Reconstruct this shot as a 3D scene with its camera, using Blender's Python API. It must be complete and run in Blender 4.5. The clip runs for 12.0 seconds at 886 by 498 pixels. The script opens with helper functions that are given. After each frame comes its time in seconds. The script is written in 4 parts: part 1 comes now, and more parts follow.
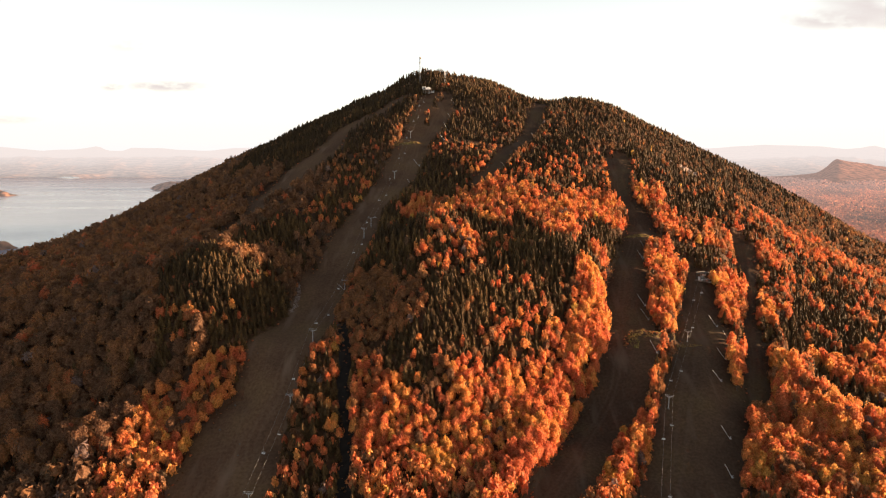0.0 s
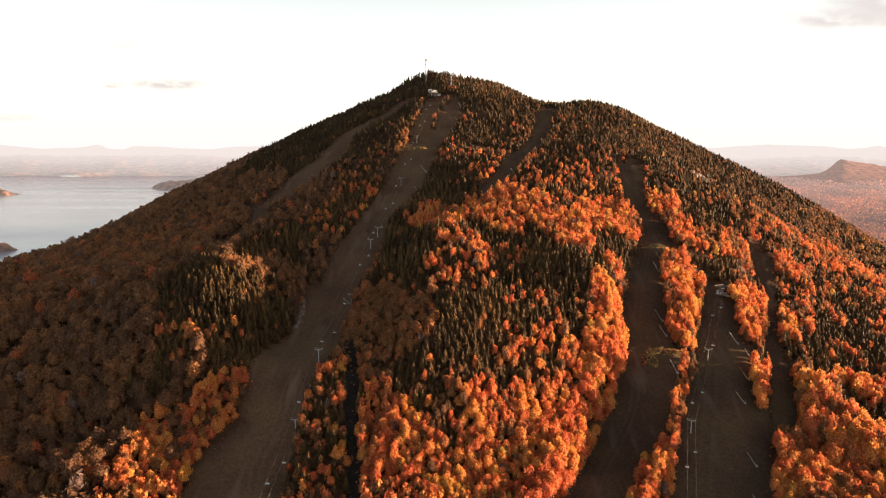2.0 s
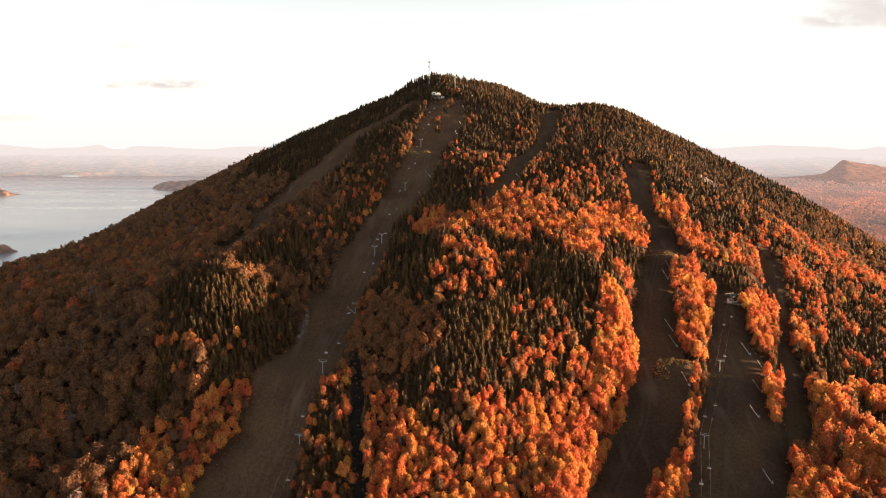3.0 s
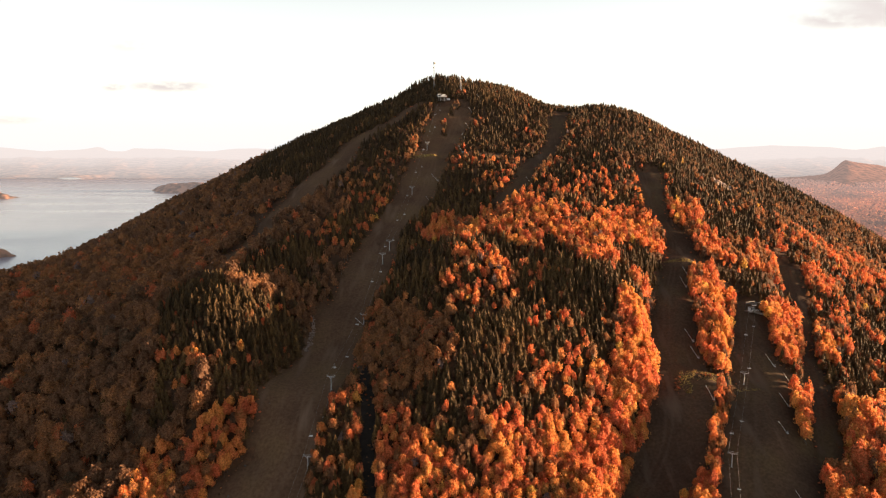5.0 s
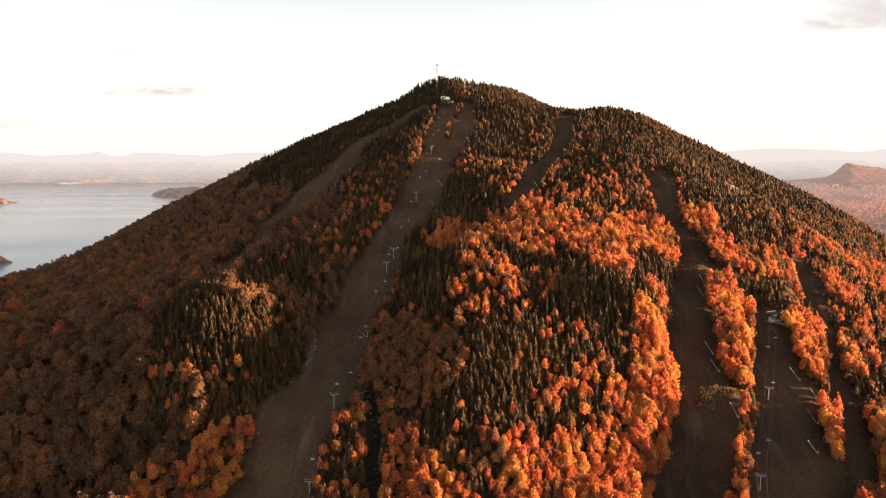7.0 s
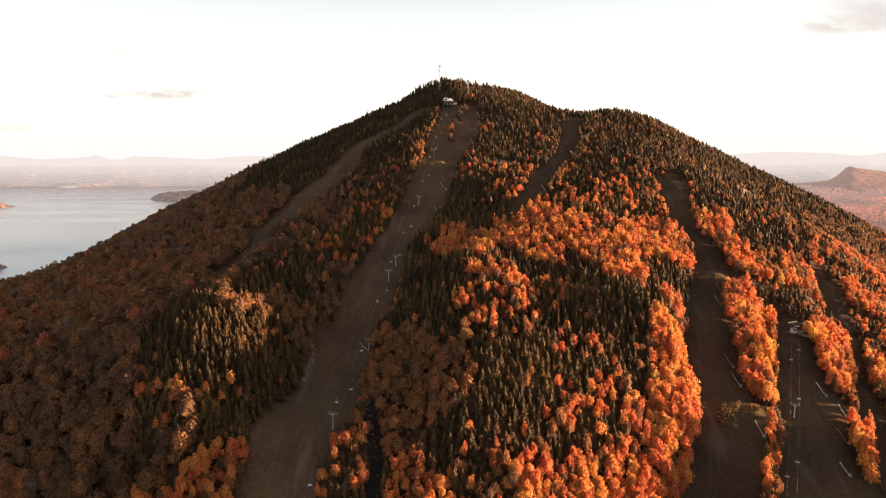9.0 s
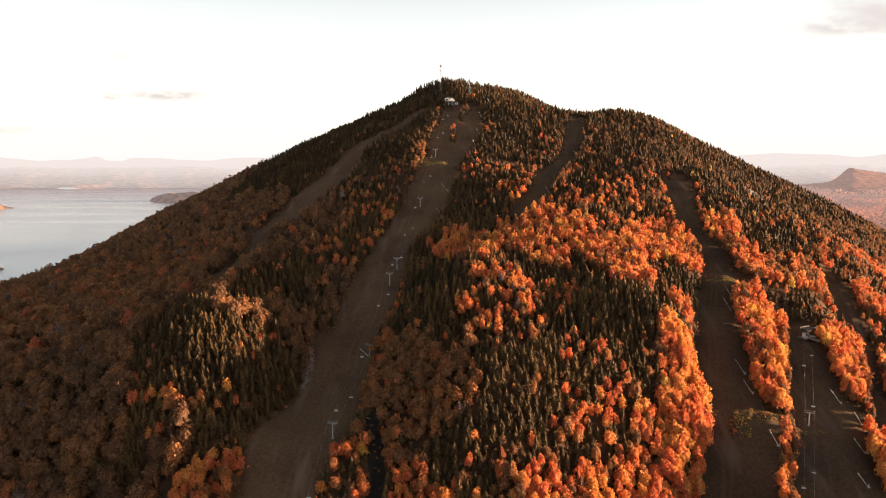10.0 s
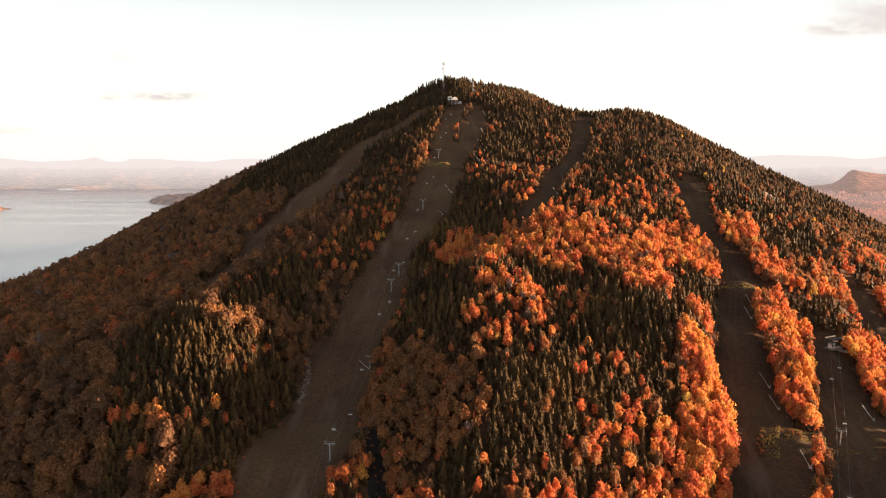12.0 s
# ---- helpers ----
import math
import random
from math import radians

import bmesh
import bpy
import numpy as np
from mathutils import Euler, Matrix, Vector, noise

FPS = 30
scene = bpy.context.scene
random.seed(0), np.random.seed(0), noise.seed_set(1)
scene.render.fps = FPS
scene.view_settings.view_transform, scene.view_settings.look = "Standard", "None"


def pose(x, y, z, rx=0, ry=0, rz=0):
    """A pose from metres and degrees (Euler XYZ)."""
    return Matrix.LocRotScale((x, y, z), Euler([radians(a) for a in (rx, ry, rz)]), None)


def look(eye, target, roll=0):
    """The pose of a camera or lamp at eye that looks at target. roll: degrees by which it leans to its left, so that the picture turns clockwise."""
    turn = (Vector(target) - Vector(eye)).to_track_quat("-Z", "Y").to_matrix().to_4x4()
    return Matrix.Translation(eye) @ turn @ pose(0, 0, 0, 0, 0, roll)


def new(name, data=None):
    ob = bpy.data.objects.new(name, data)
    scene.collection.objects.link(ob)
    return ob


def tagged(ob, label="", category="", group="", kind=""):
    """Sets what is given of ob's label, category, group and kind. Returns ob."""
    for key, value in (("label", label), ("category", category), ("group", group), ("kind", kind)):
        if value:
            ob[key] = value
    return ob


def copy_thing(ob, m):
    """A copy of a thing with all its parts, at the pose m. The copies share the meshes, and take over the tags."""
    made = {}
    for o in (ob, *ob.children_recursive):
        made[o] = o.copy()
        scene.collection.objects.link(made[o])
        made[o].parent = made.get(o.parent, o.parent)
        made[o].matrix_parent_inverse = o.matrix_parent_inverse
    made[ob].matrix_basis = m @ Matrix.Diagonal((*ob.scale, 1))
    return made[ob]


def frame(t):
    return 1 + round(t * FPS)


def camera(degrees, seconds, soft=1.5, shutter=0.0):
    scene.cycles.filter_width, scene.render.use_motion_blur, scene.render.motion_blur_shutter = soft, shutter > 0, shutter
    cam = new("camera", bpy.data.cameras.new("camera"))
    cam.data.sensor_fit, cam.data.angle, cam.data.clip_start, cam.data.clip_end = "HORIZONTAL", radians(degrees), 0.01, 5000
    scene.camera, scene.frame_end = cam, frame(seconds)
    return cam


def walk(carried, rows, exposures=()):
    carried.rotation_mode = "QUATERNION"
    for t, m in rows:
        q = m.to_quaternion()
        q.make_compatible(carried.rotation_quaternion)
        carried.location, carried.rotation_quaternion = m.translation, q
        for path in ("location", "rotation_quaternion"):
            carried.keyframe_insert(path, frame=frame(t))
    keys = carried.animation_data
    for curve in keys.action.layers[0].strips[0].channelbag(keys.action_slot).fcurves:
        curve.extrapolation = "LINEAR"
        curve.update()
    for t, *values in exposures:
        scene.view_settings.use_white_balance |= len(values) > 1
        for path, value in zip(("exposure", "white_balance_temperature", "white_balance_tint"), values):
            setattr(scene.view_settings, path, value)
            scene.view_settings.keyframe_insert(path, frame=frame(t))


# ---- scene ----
# ---- camera and its flight ----
cam = camera(70, 12.0, soft=1.15)
EXPOSURE = 2.2
FLIGHT = [  # seconds, x, y, z, yaw, pitch, roll
    (0.0, 0.00, -0.00, 215.00, -0.000, -9.083, 0.031),
    (0.5, -1.40, 4.41, 216.80, 0.011, -9.186, 0.091),
    (1.0, -2.90, 8.61, 218.69, 0.031, -9.259, 0.117),
    (1.5, -4.33, 12.88, 220.39, 0.075, -9.269, 0.135),
    (2.0, -5.89, 17.12, 222.17, 0.109, -9.252, 0.155),
    (2.5, -7.81, 21.38, 224.36, 0.113, -9.276, 0.188),
    (3.0, -9.55, 25.69, 226.28, 0.148, -9.283, 0.218),
    (5.0, -16.65, 41.60, 228.15, 0.153, -9.183, 0.042),
    (5.5, -17.99, 45.84, 228.22, 0.145, -9.129, -0.020),
    (6.0, -19.07, 50.52, 228.25, 0.155, -9.019, -0.064),
    (6.5, -20.12, 54.99, 228.24, 0.157, -8.933, -0.093),
    (7.0, -21.06, 59.87, 228.24, 0.161, -8.855, -0.112),
    (9.0, -24.21, 79.79, 227.67, 0.152, -8.546, -0.113),
    (9.5, -25.09, 84.93, 227.28, 0.137, -8.463, -0.120),
    (10.0, -25.96, 89.88, 226.91, 0.128, -8.412, -0.120),
    (10.5, -26.69, 95.04, 226.62, 0.125, -8.357, -0.114),
    (11.0, -27.32, 100.46, 226.30, 0.134, -8.317, -0.104),
    (11.5, -27.88, 105.67, 225.90, 0.137, -8.278, -0.067),
    (12.0, -28.56, 110.86, 225.83, 0.149, -8.277, -0.046),
]


def flight_pose(x, y, z, yaw, pitch, roll):
    a, b = radians(yaw), radians(pitch)
    ahead = Vector((-math.sin(a) * math.cos(b), math.cos(a) * math.cos(b), math.sin(b)))
    eye = Vector((x, y, z))
    return look(eye, eye + 100 * ahead, roll)


walk(cam, [(r[0], flight_pose(*r[1:])) for r in FLIGHT], exposures=((0.0, EXPOSURE), (12.0, EXPOSURE)))

# ---- light: low evening sun from the east side, clear bright sky ----
SUN_AZIMUTH, SUN_HEIGHT = 88.0, 3.5
world = bpy.data.worlds.new("sky")
scene.world = world
world.use_nodes = True
wn, wl = world.node_tree.nodes, world.node_tree.links
sky = wn.new("ShaderNodeTexSky")
sky.sky_type, sky.sun_disc = "NISHITA", False
sky.sun_elevation, sky.sun_rotation = radians(SUN_HEIGHT), radians(SUN_AZIMUTH)
sky.air_density, sky.dust_density, sky.ozone_density = 1.0, 2.0, 1.0
wl.new(sky.outputs[0], wn["Background"].inputs[0])
wn["Background"].inputs[1].default_value = 0.045
veil = wn.new("ShaderNodeBackground")      # thin high haze that whitens the whole sky
veil.inputs[0].default_value, veil.inputs[1].default_value = (0.98, 0.965, 0.968, 1), 0.42
up = wn.new("ShaderNodeSeparateXYZ")
fade = wn.new("ShaderNodeMapRange")         # dense along the horizon, thin overhead
fade.interpolation_type = "SMOOTHSTEP"
for k_, v_ in enumerate((0.03, 0.52, 0.215, 0.033)):
    fade.inputs[k_ + 1].default_value = v_
coords = wn.new("ShaderNodeTexCoord")
wl.new(coords.outputs["Generated"], up.inputs[0])
wl.new(up.outputs[2], fade.inputs[0])
wl.new(fade.outputs[0], veil.inputs[1])
both = wn.new("ShaderNodeAddShader")
wl.new(wn["Background"].outputs[0], both.inputs[0])
wl.new(veil.outputs[0], both.inputs[1])
wl.new(both.outputs[0], wn["World Output"].inputs[0])

sun = new("sun", bpy.data.lights.new("sun", "SUN"))
sun.data.energy, sun.data.angle, sun.data.color = 4.4, radians(0.6), (1.0, 0.67, 0.40)
az, el = radians(SUN_AZIMUTH), radians(SUN_HEIGHT)
sun.matrix_world = look((900 * math.sin(az) * math.cos(el), 900 * math.cos(az) * math.cos(el), 900 * math.sin(el)), (0, 0, 0))


# ---- materials ----
def material(name):
    m = bpy.data.materials.new(name)
    m.use_nodes = True
    return m, m.node_tree.nodes, m.node_tree.links, m.node_tree.nodes["Principled BSDF"]


def ramp(nodes, stops):
    r = nodes.new("ShaderNodeValToRGB")
    e = r.color_ramp.elements
    e[0].position, e[0].color = stops[0][0], (*stops[0][1], 1)
    e[1].position, e[1].color = stops[-1][0], (*stops[-1][1], 1)
    for p, c in stops[1:-1]:
        e.new(p).color = (*c, 1)
    return r


def noise_node(nodes, links, scale, detail=4.0, stretch=None):
    g = nodes.new("ShaderNodeNewGeometry")
    n = nodes.new("ShaderNodeTexNoise")
    n.inputs["Scale"].default_value, n.inputs["Detail"].default_value = scale, detail
    if stretch:
        mp = nodes.new("ShaderNodeMapping")
        mp.inputs["Scale"].default_value = stretch
        links.new(g.outputs["Position"], mp.inputs["Vector"])
        links.new(mp.outputs[0], n.inputs["Vector"])
    else:
        links.new(g.outputs["Position"], n.inputs["Vector"])
    return n


def blend(nodes, links, fac, a, b, kind="MIX"):
    m = nodes.new("ShaderNodeMix")
    m.data_type, m.blend_type = "RGBA", kind
    for sock, v in ((m.inputs[0], fac), (m.inputs[6], a), (m.inputs[7], b)):
        if hasattr(v, "links"):
            links.new(v, sock)
        else:
            sock.default_value = v
    return m.outputs[2]


def leaf_material(name, stops, translucent, spread):
    m, n, l, p = material(name)
    at = n.new("ShaderNodeAttribute")
    at.attribute_name = "tone"
    info = n.new("ShaderNodeNewGeometry")
    mul = n.new("ShaderNodeMath")
    mul.operation = "MULTIPLY_ADD"
    mul.inputs[1].default_value, mul.inputs[2].default_value = spread, -spread / 2
    l.new(info.outputs["Random Per Island"], mul.inputs[0])
    add = n.new("ShaderNodeMath")
    l.new(at.outputs["Fac"], add.inputs[0])
    l.new(mul.outputs[0], add.inputs[1])
    obj = n.new("ShaderNodeObjectInfo")
    mo = n.new("ShaderNodeMath")
    mo.operation = "MULTIPLY_ADD"
    mo.inputs[1].default_value = 0.045
    l.new(obj.outputs["Random"], mo.inputs[0])
    l.new(add.outputs[0], mo.inputs[2])
    r = ramp(n, stops)
    l.new(mo.outputs[0], r.inputs[0])
    nz = noise_node(n, l, 1.3, 4.0)
    rv = ramp(n, [(0.32, (0.52, 0.49, 0.47)), (0.66, (1.2, 1.2, 1.2))])
    l.new(nz.outputs[0], rv.inputs[0])
    col = blend(n, l, 1.0, r.outputs[0], rv.outputs[0], "MULTIPLY")
    l.new(col, p.inputs["Base Color"])
    p.inputs["Roughness"].default_value = 0.75
    p.inputs["Specular IOR Level"].default_value = 0.2
    leafy = noise_node(n, l, 2.6, 3.0)
    bp = n.new("ShaderNodeBump")
    bp.inputs["Strength"].default_value, bp.inputs["Distance"].default_value = 0.55, 0.35
    l.new(leafy.outputs[0], bp.inputs["Height"])
    l.new(bp.outputs[0], p.inputs["Normal"])
    t = n.new("ShaderNodeBsdfTranslucent")
    l.new(col, t.inputs[0])
    mx = n.new("ShaderNodeMixShader")
    mx.inputs[0].default_value = translucent
    l.new(p.outputs[0], mx.inputs[1])
    l.new(t.outputs[0], mx.inputs[2])
    l.new(mx.outputs[0], n["Material Output"].inputs[0])
    return m


AUTUMN = leaf_material("autumn_leaves", [
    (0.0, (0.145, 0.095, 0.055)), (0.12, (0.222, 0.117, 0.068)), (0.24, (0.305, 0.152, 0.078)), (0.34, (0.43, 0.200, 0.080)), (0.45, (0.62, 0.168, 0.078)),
    (0.58, (0.76, 0.248, 0.096)), (0.74, (0.78, 0.360, 0.108)), (0.88, (0.72, 0.44, 0.106)), (0.93, (0.70, 0.44, 0.10)), (0.97, (0.26, 0.175, 0.15))], 0.48, 0.09)
NEEDLES = leaf_material("conifer_needles", [
    (0.0, (0.048, 0.029, 0.012)), (0.5, (0.092, 0.052, 0.019)), (1.0, (0.165, 0.094, 0.032))], 0.10, 0.36)


def rough_material(name, a, b, scale, roughness=0.9, bump=0.0, metal=0.0, stretch=None):
    m, n, l, p = material(name)
    nz = noise_node(n, l, scale, 6.0, stretch)
    r = ramp(n, [(0.3, a), (0.7, b)])
    l.new(nz.outputs[0], r.inputs[0])
    nz2 = noise_node(n, l, scale * 7.3, 3.0)
    rv = ramp(n, [(0.25, (0.7, 0.7, 0.7)), (0.75, (1.15, 1.15, 1.15))])
    l.new(nz2.outputs[0], rv.inputs[0])
    l.new(blend(n, l, 1.0, r.outputs[0], rv.outputs[0], "MULTIPLY"), p.inputs["Base Color"])
    p.inputs["Roughness"].default_value, p.inputs["Metallic"].default_value = roughness, metal
    p.inputs["Specular IOR Level"].default_value = 0.3
    if bump:
        bp = n.new("ShaderNodeBump")
        bp.inputs["Strength"].default_value, bp.inputs["Distance"].default_value = bump, 0.4
        l.new(nz2.outputs[0], bp.inputs["Height"])
        l.new(bp.outputs[0], p.inputs["Normal"])
    return m


BARK = rough_material("bark", (0.07, 0.055, 0.045), (0.16, 0.135, 0.115), 1.5)
SOIL = rough_material("forest_floor", (0.055, 0.030, 0.017), (0.150, 0.070, 0.033), 0.22)
# deep shade of the narrow cut, painted as near-black soil
SHADE_SOIL = rough_material("shade_dark_soil", (0.014, 0.010, 0.008), (0.036, 0.026, 0.020), 0.3)
STEEL = rough_material("galvanised_steel", (0.36, 0.35, 0.34), (0.52, 0.51, 0.50), 0.8, 0.5, 0, 0.2)
WHITE = rough_material("white_paint", (0.72, 0.71, 0.69), (0.82, 0.81, 0.79), 0.6, 0.55)
DARK = rough_material("dark_metal", (0.05, 0.05, 0.05), (0.10, 0.095, 0.09), 1.0, 0.5)
ROCK = rough_material("pale_rock", (0.13, 0.105, 0.09), (0.27, 0.225, 0.195), 0.25, 0.9, 0.6)
PALE = rough_material("bleached_rock", (0.22, 0.155, 0.125), (0.37, 0.28, 0.238), 0.4, 0.9, 0.6)
WOOD = rough_material("weathered_wood", (0.16, 0.12, 0.09), (0.30, 0.24, 0.19), 0.9)


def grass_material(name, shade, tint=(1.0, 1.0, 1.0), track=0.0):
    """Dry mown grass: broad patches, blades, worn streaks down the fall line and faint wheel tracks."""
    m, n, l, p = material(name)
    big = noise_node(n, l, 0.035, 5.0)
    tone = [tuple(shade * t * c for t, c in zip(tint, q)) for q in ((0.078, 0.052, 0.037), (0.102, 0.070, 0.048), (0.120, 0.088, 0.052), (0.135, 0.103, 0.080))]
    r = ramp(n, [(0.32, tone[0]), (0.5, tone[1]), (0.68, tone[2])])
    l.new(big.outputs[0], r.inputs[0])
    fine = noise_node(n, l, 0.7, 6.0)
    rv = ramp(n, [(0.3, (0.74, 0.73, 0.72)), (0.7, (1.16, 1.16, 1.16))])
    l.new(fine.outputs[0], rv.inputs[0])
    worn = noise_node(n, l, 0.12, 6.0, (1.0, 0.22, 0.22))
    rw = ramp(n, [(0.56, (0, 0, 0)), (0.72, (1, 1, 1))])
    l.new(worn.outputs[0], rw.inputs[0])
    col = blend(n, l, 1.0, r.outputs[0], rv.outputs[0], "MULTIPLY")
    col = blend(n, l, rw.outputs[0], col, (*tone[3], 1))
    if track:
        at = n.new("ShaderNodeAttribute")
        at.attribute_name = "tone"
        rt = ramp(n, [(0.0, (0, 0, 0)), (0.56, (0, 0, 0)), (0.60, (track, track, track)), (0.63, (0, 0, 0)), (0.66, (0, 0, 0)), (0.70, (track, track, track)), (0.74, (0, 0, 0)), (1.0, (0, 0, 0))])
        l.new(at.outputs["Fac"], rt.inputs[0])
        broken = blend(n, l, 1.0, rt.outputs[0], rv.outputs[0], "MULTIPLY")
        col = blend(n, l, broken, col, (*tone[3], 1))
    l.new(col, p.inputs["Base Color"])
    p.inputs["Roughness"].default_value = 0.95
    p.inputs["Specular IOR Level"].default_value = 0.1
    bp = n.new("ShaderNodeBump")
    bp.inputs["Strength"].default_value, bp.inputs["Distance"].default_value = 0.28, 0.5
    l.new(fine.outputs[0], bp.inputs["Height"])
    l.new(bp.outputs[0], p.inputs["Normal"])
    return m


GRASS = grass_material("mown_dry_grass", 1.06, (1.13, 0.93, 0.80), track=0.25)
# the same grass darkened, so the trails' shade sits in its colour
SHADE_GRASS = grass_material("grass_painted_in_shade", 0.74, (1.08, 0.93, 0.84), track=0.3)
TRAIL_GRASS = {"east": SHADE_GRASS, "lift": SHADE_GRASS, "spur": SHADE_GRASS, "gap": SHADE_SOIL, "notch": SHADE_GRASS, "byway": SHADE_GRASS, "cross": SHADE_GRASS, "shelf": SHADE_GRASS}


def water_material():
    m, n, l, p = material("lake_water")
    p.inputs["Base Color"].default_value = (0.36, 0.345, 0.41, 1)
    p.inputs["IOR"].default_value = 1.33
    wind = noise_node(n, l, 0.004, 5.0, (0.35, 1.6, 1.0))
    rr = ramp(n, [(0.38, (0.15, 0.15, 0.15)), (0.66, (0.23, 0.23, 0.23))])
    l.new(wind.outputs[0], rr.inputs[0])
    l.new(rr.outputs[0], p.inputs["Roughness"])
    nz = noise_node(n, l, 0.14, 8.0, (0.3, 1.0, 1.0))
    bp = n.new("ShaderNodeBump")
    bp.inputs["Strength"].default_value, bp.inputs["Distance"].default_value = 0.45, 1.2
    l.new(nz.outputs[0], bp.inputs["Height"])
    l.new(bp.outputs[0], p.inputs["Normal"])
    return m


WATER = water_material()


def hazed_material(name, dark, light, scale, near, far, share_near, share_far, air=(0.50, 0.415, 0.405), by_tree=False, stretch=None):
    """Far land with evening haze painted in: a woodland pattern, and a pale glow that grows with the way out (metres
    north).
    """
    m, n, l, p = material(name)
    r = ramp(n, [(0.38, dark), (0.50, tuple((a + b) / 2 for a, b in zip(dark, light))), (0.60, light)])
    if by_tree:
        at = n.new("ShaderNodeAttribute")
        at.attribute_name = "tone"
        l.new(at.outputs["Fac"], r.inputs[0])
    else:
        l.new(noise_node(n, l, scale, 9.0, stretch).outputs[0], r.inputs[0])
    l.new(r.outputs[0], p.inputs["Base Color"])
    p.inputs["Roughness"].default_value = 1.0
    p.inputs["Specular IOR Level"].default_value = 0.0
    # emission stands in for the haze in front of the far land
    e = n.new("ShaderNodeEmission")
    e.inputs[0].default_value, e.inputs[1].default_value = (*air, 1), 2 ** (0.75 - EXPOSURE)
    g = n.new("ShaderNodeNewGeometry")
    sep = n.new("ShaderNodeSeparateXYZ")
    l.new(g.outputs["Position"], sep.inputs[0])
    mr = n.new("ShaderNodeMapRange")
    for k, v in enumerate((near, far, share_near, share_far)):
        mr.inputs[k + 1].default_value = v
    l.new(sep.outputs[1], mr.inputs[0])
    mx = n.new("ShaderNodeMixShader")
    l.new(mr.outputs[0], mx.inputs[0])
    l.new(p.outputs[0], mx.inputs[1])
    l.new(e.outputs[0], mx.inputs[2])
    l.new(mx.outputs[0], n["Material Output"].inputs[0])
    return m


LOWLAND = hazed_material("hazed_lowland_floor", (0.16, 0.09, 0.06), (0.34, 0.17, 0.10), 0.01, 1300, 4700, 0.06, 0.62, (0.50, 0.39, 0.36))
LOWLAND_TREES = hazed_material("hazed_lowland_trees", (0.19, 0.105, 0.078), (0.78, 0.31, 0.165), 0.0, 1300, 4700, 0.13, 0.57, (0.50, 0.39, 0.36), by_tree=True)
FAR_LAND = hazed_material("hazed_far_shore_woods", (0.14, 0.085, 0.065), (0.46, 0.25, 0.17), 0.045, 4620, 4930, 0.45, 0.955, (0.572, 0.506, 0.482), stretch=(0.4, 1.0, 1.8))
FAR_HILL = hazed_material("hazed_far_hill_woods", (0.14, 0.08, 0.06), (0.42, 0.19, 0.13), 0.03, 3600, 4600, 0.36, 0.46, (0.47, 0.34, 0.30))
POINT_WOODS = hazed_material("hazed_wooded_point", (0.05, 0.04, 0.032), (0.36, 0.19, 0.12), 0.03, 1200, 4200, 0.05, 0.34, (0.45, 0.36, 0.34))

# ---- the lie of the land: a coarse net of heights, smoothed ----
NET_X, NET_Y, STEP_X, STEP_Y = -600.0, 230.0, 120.0, 112.0
NET = np.array((
    (43, 40, 36, 32, 29, 15, 25, 33, 30, 20, 9),
    (51, 63, 75, 85, 97, 85, 70, 66, 50, 29, 8),
    (59, 82, 104, 120, 144, 146, 125, 98, 69, 38, 9),
    (63, 93, 113, 130, 180, 183, 178, 140, 92, 52, 19),
    (55, 94, 130, 173, 226, 231, 231, 202, 133, 83, 38),
    (40, 89, 147, 202, 266, 293, 275, 232, 171, 135, 62),
    (33, 113, 175, 216, 278, 310, 297, 259, 214, 168, 72),
    (14, 112, 183, 233, 279, 300, 289, 261, 218, 149, 54),
    (-22, 101, 202, 257, 277, 283, 273, 246, 194, 115, 22),
), float)


KNOLLS = (  # x, y, height, reach: shape of the crest
    (-30, 910, 16, 38),
    (210, 820, 11, 38),
    (120, 850, -6, 38),
    (150, 910, -9, 38),
    (150, 940, -14, 38),
    (120, 910, -2, 38),
    (120, 880, -8, 38),
    (90, 850, -9, 38),
    (150, 880, 7, 38),
    (120, 940, 3, 60),
    (180, 940, 2, 60),
    (240, 940, 7, 90),
    (90, 910, 8, 90),
)
CREST = (  # small rises and dips along the skyline
    (-456, 696, -4, 70), (-446, 822, -8, 70), (-400, 890, -1, 70), (-320, 940, -7, 65), (-320, 1080, -5, 60),
    (-262, 1110, 4, 60), (-262, 1050, -11, 50), (-205, 960, 1, 55), (-150, 880, -3, 50), (-72, 908, -4, 32),
    (-62, 860, -2, 26), (-40, 900, 8, 18), (-8, 905, -3, 26), (130, 972, -4, 38), (134, 880, -5, 30),
    (150, 850, -6, 28), (165, 856, 5, 30), (212, 836, -4, 36), (250, 848, 2, 40), (532, 832, -1, 60))
# finer relief of the face: spurs, hollows and the cuts of the trails
RELIEF_X, RELIEF_Y, RELIEF_STEP = -330.0, 268.0, 66.0
RELIEF = np.array((
    (1, -1, 0, 3, 8, 8, 6, 3, -2, 0, 0),
    (-1, 1, 13, 20, 20, 16, 1, 7, 2, -4, 1),
    (-1, 1, 12, 16, 8, 13, -1, -1, 5, -4, 0),
    (0, 3, 7, 4, -11, 5, 12, 6, 8, 1, 0),
    (-1, 0, 1, 1, -8, -2, 7, 9, 8, 2, -2),
    (0, 0, -2, 0, -8, -4, 6, 8, 16, 11, 1),
    (-1, 1, 0, 1, -3, -5, -8, -2, 14, 8, 6),
    (0, 0, -1, 0, 1, -1, -15, -10, 2, -3, 0),
    (-1, 1, 1, -1, 0, 4, 2, 2, 1, 0, 3),
), float)
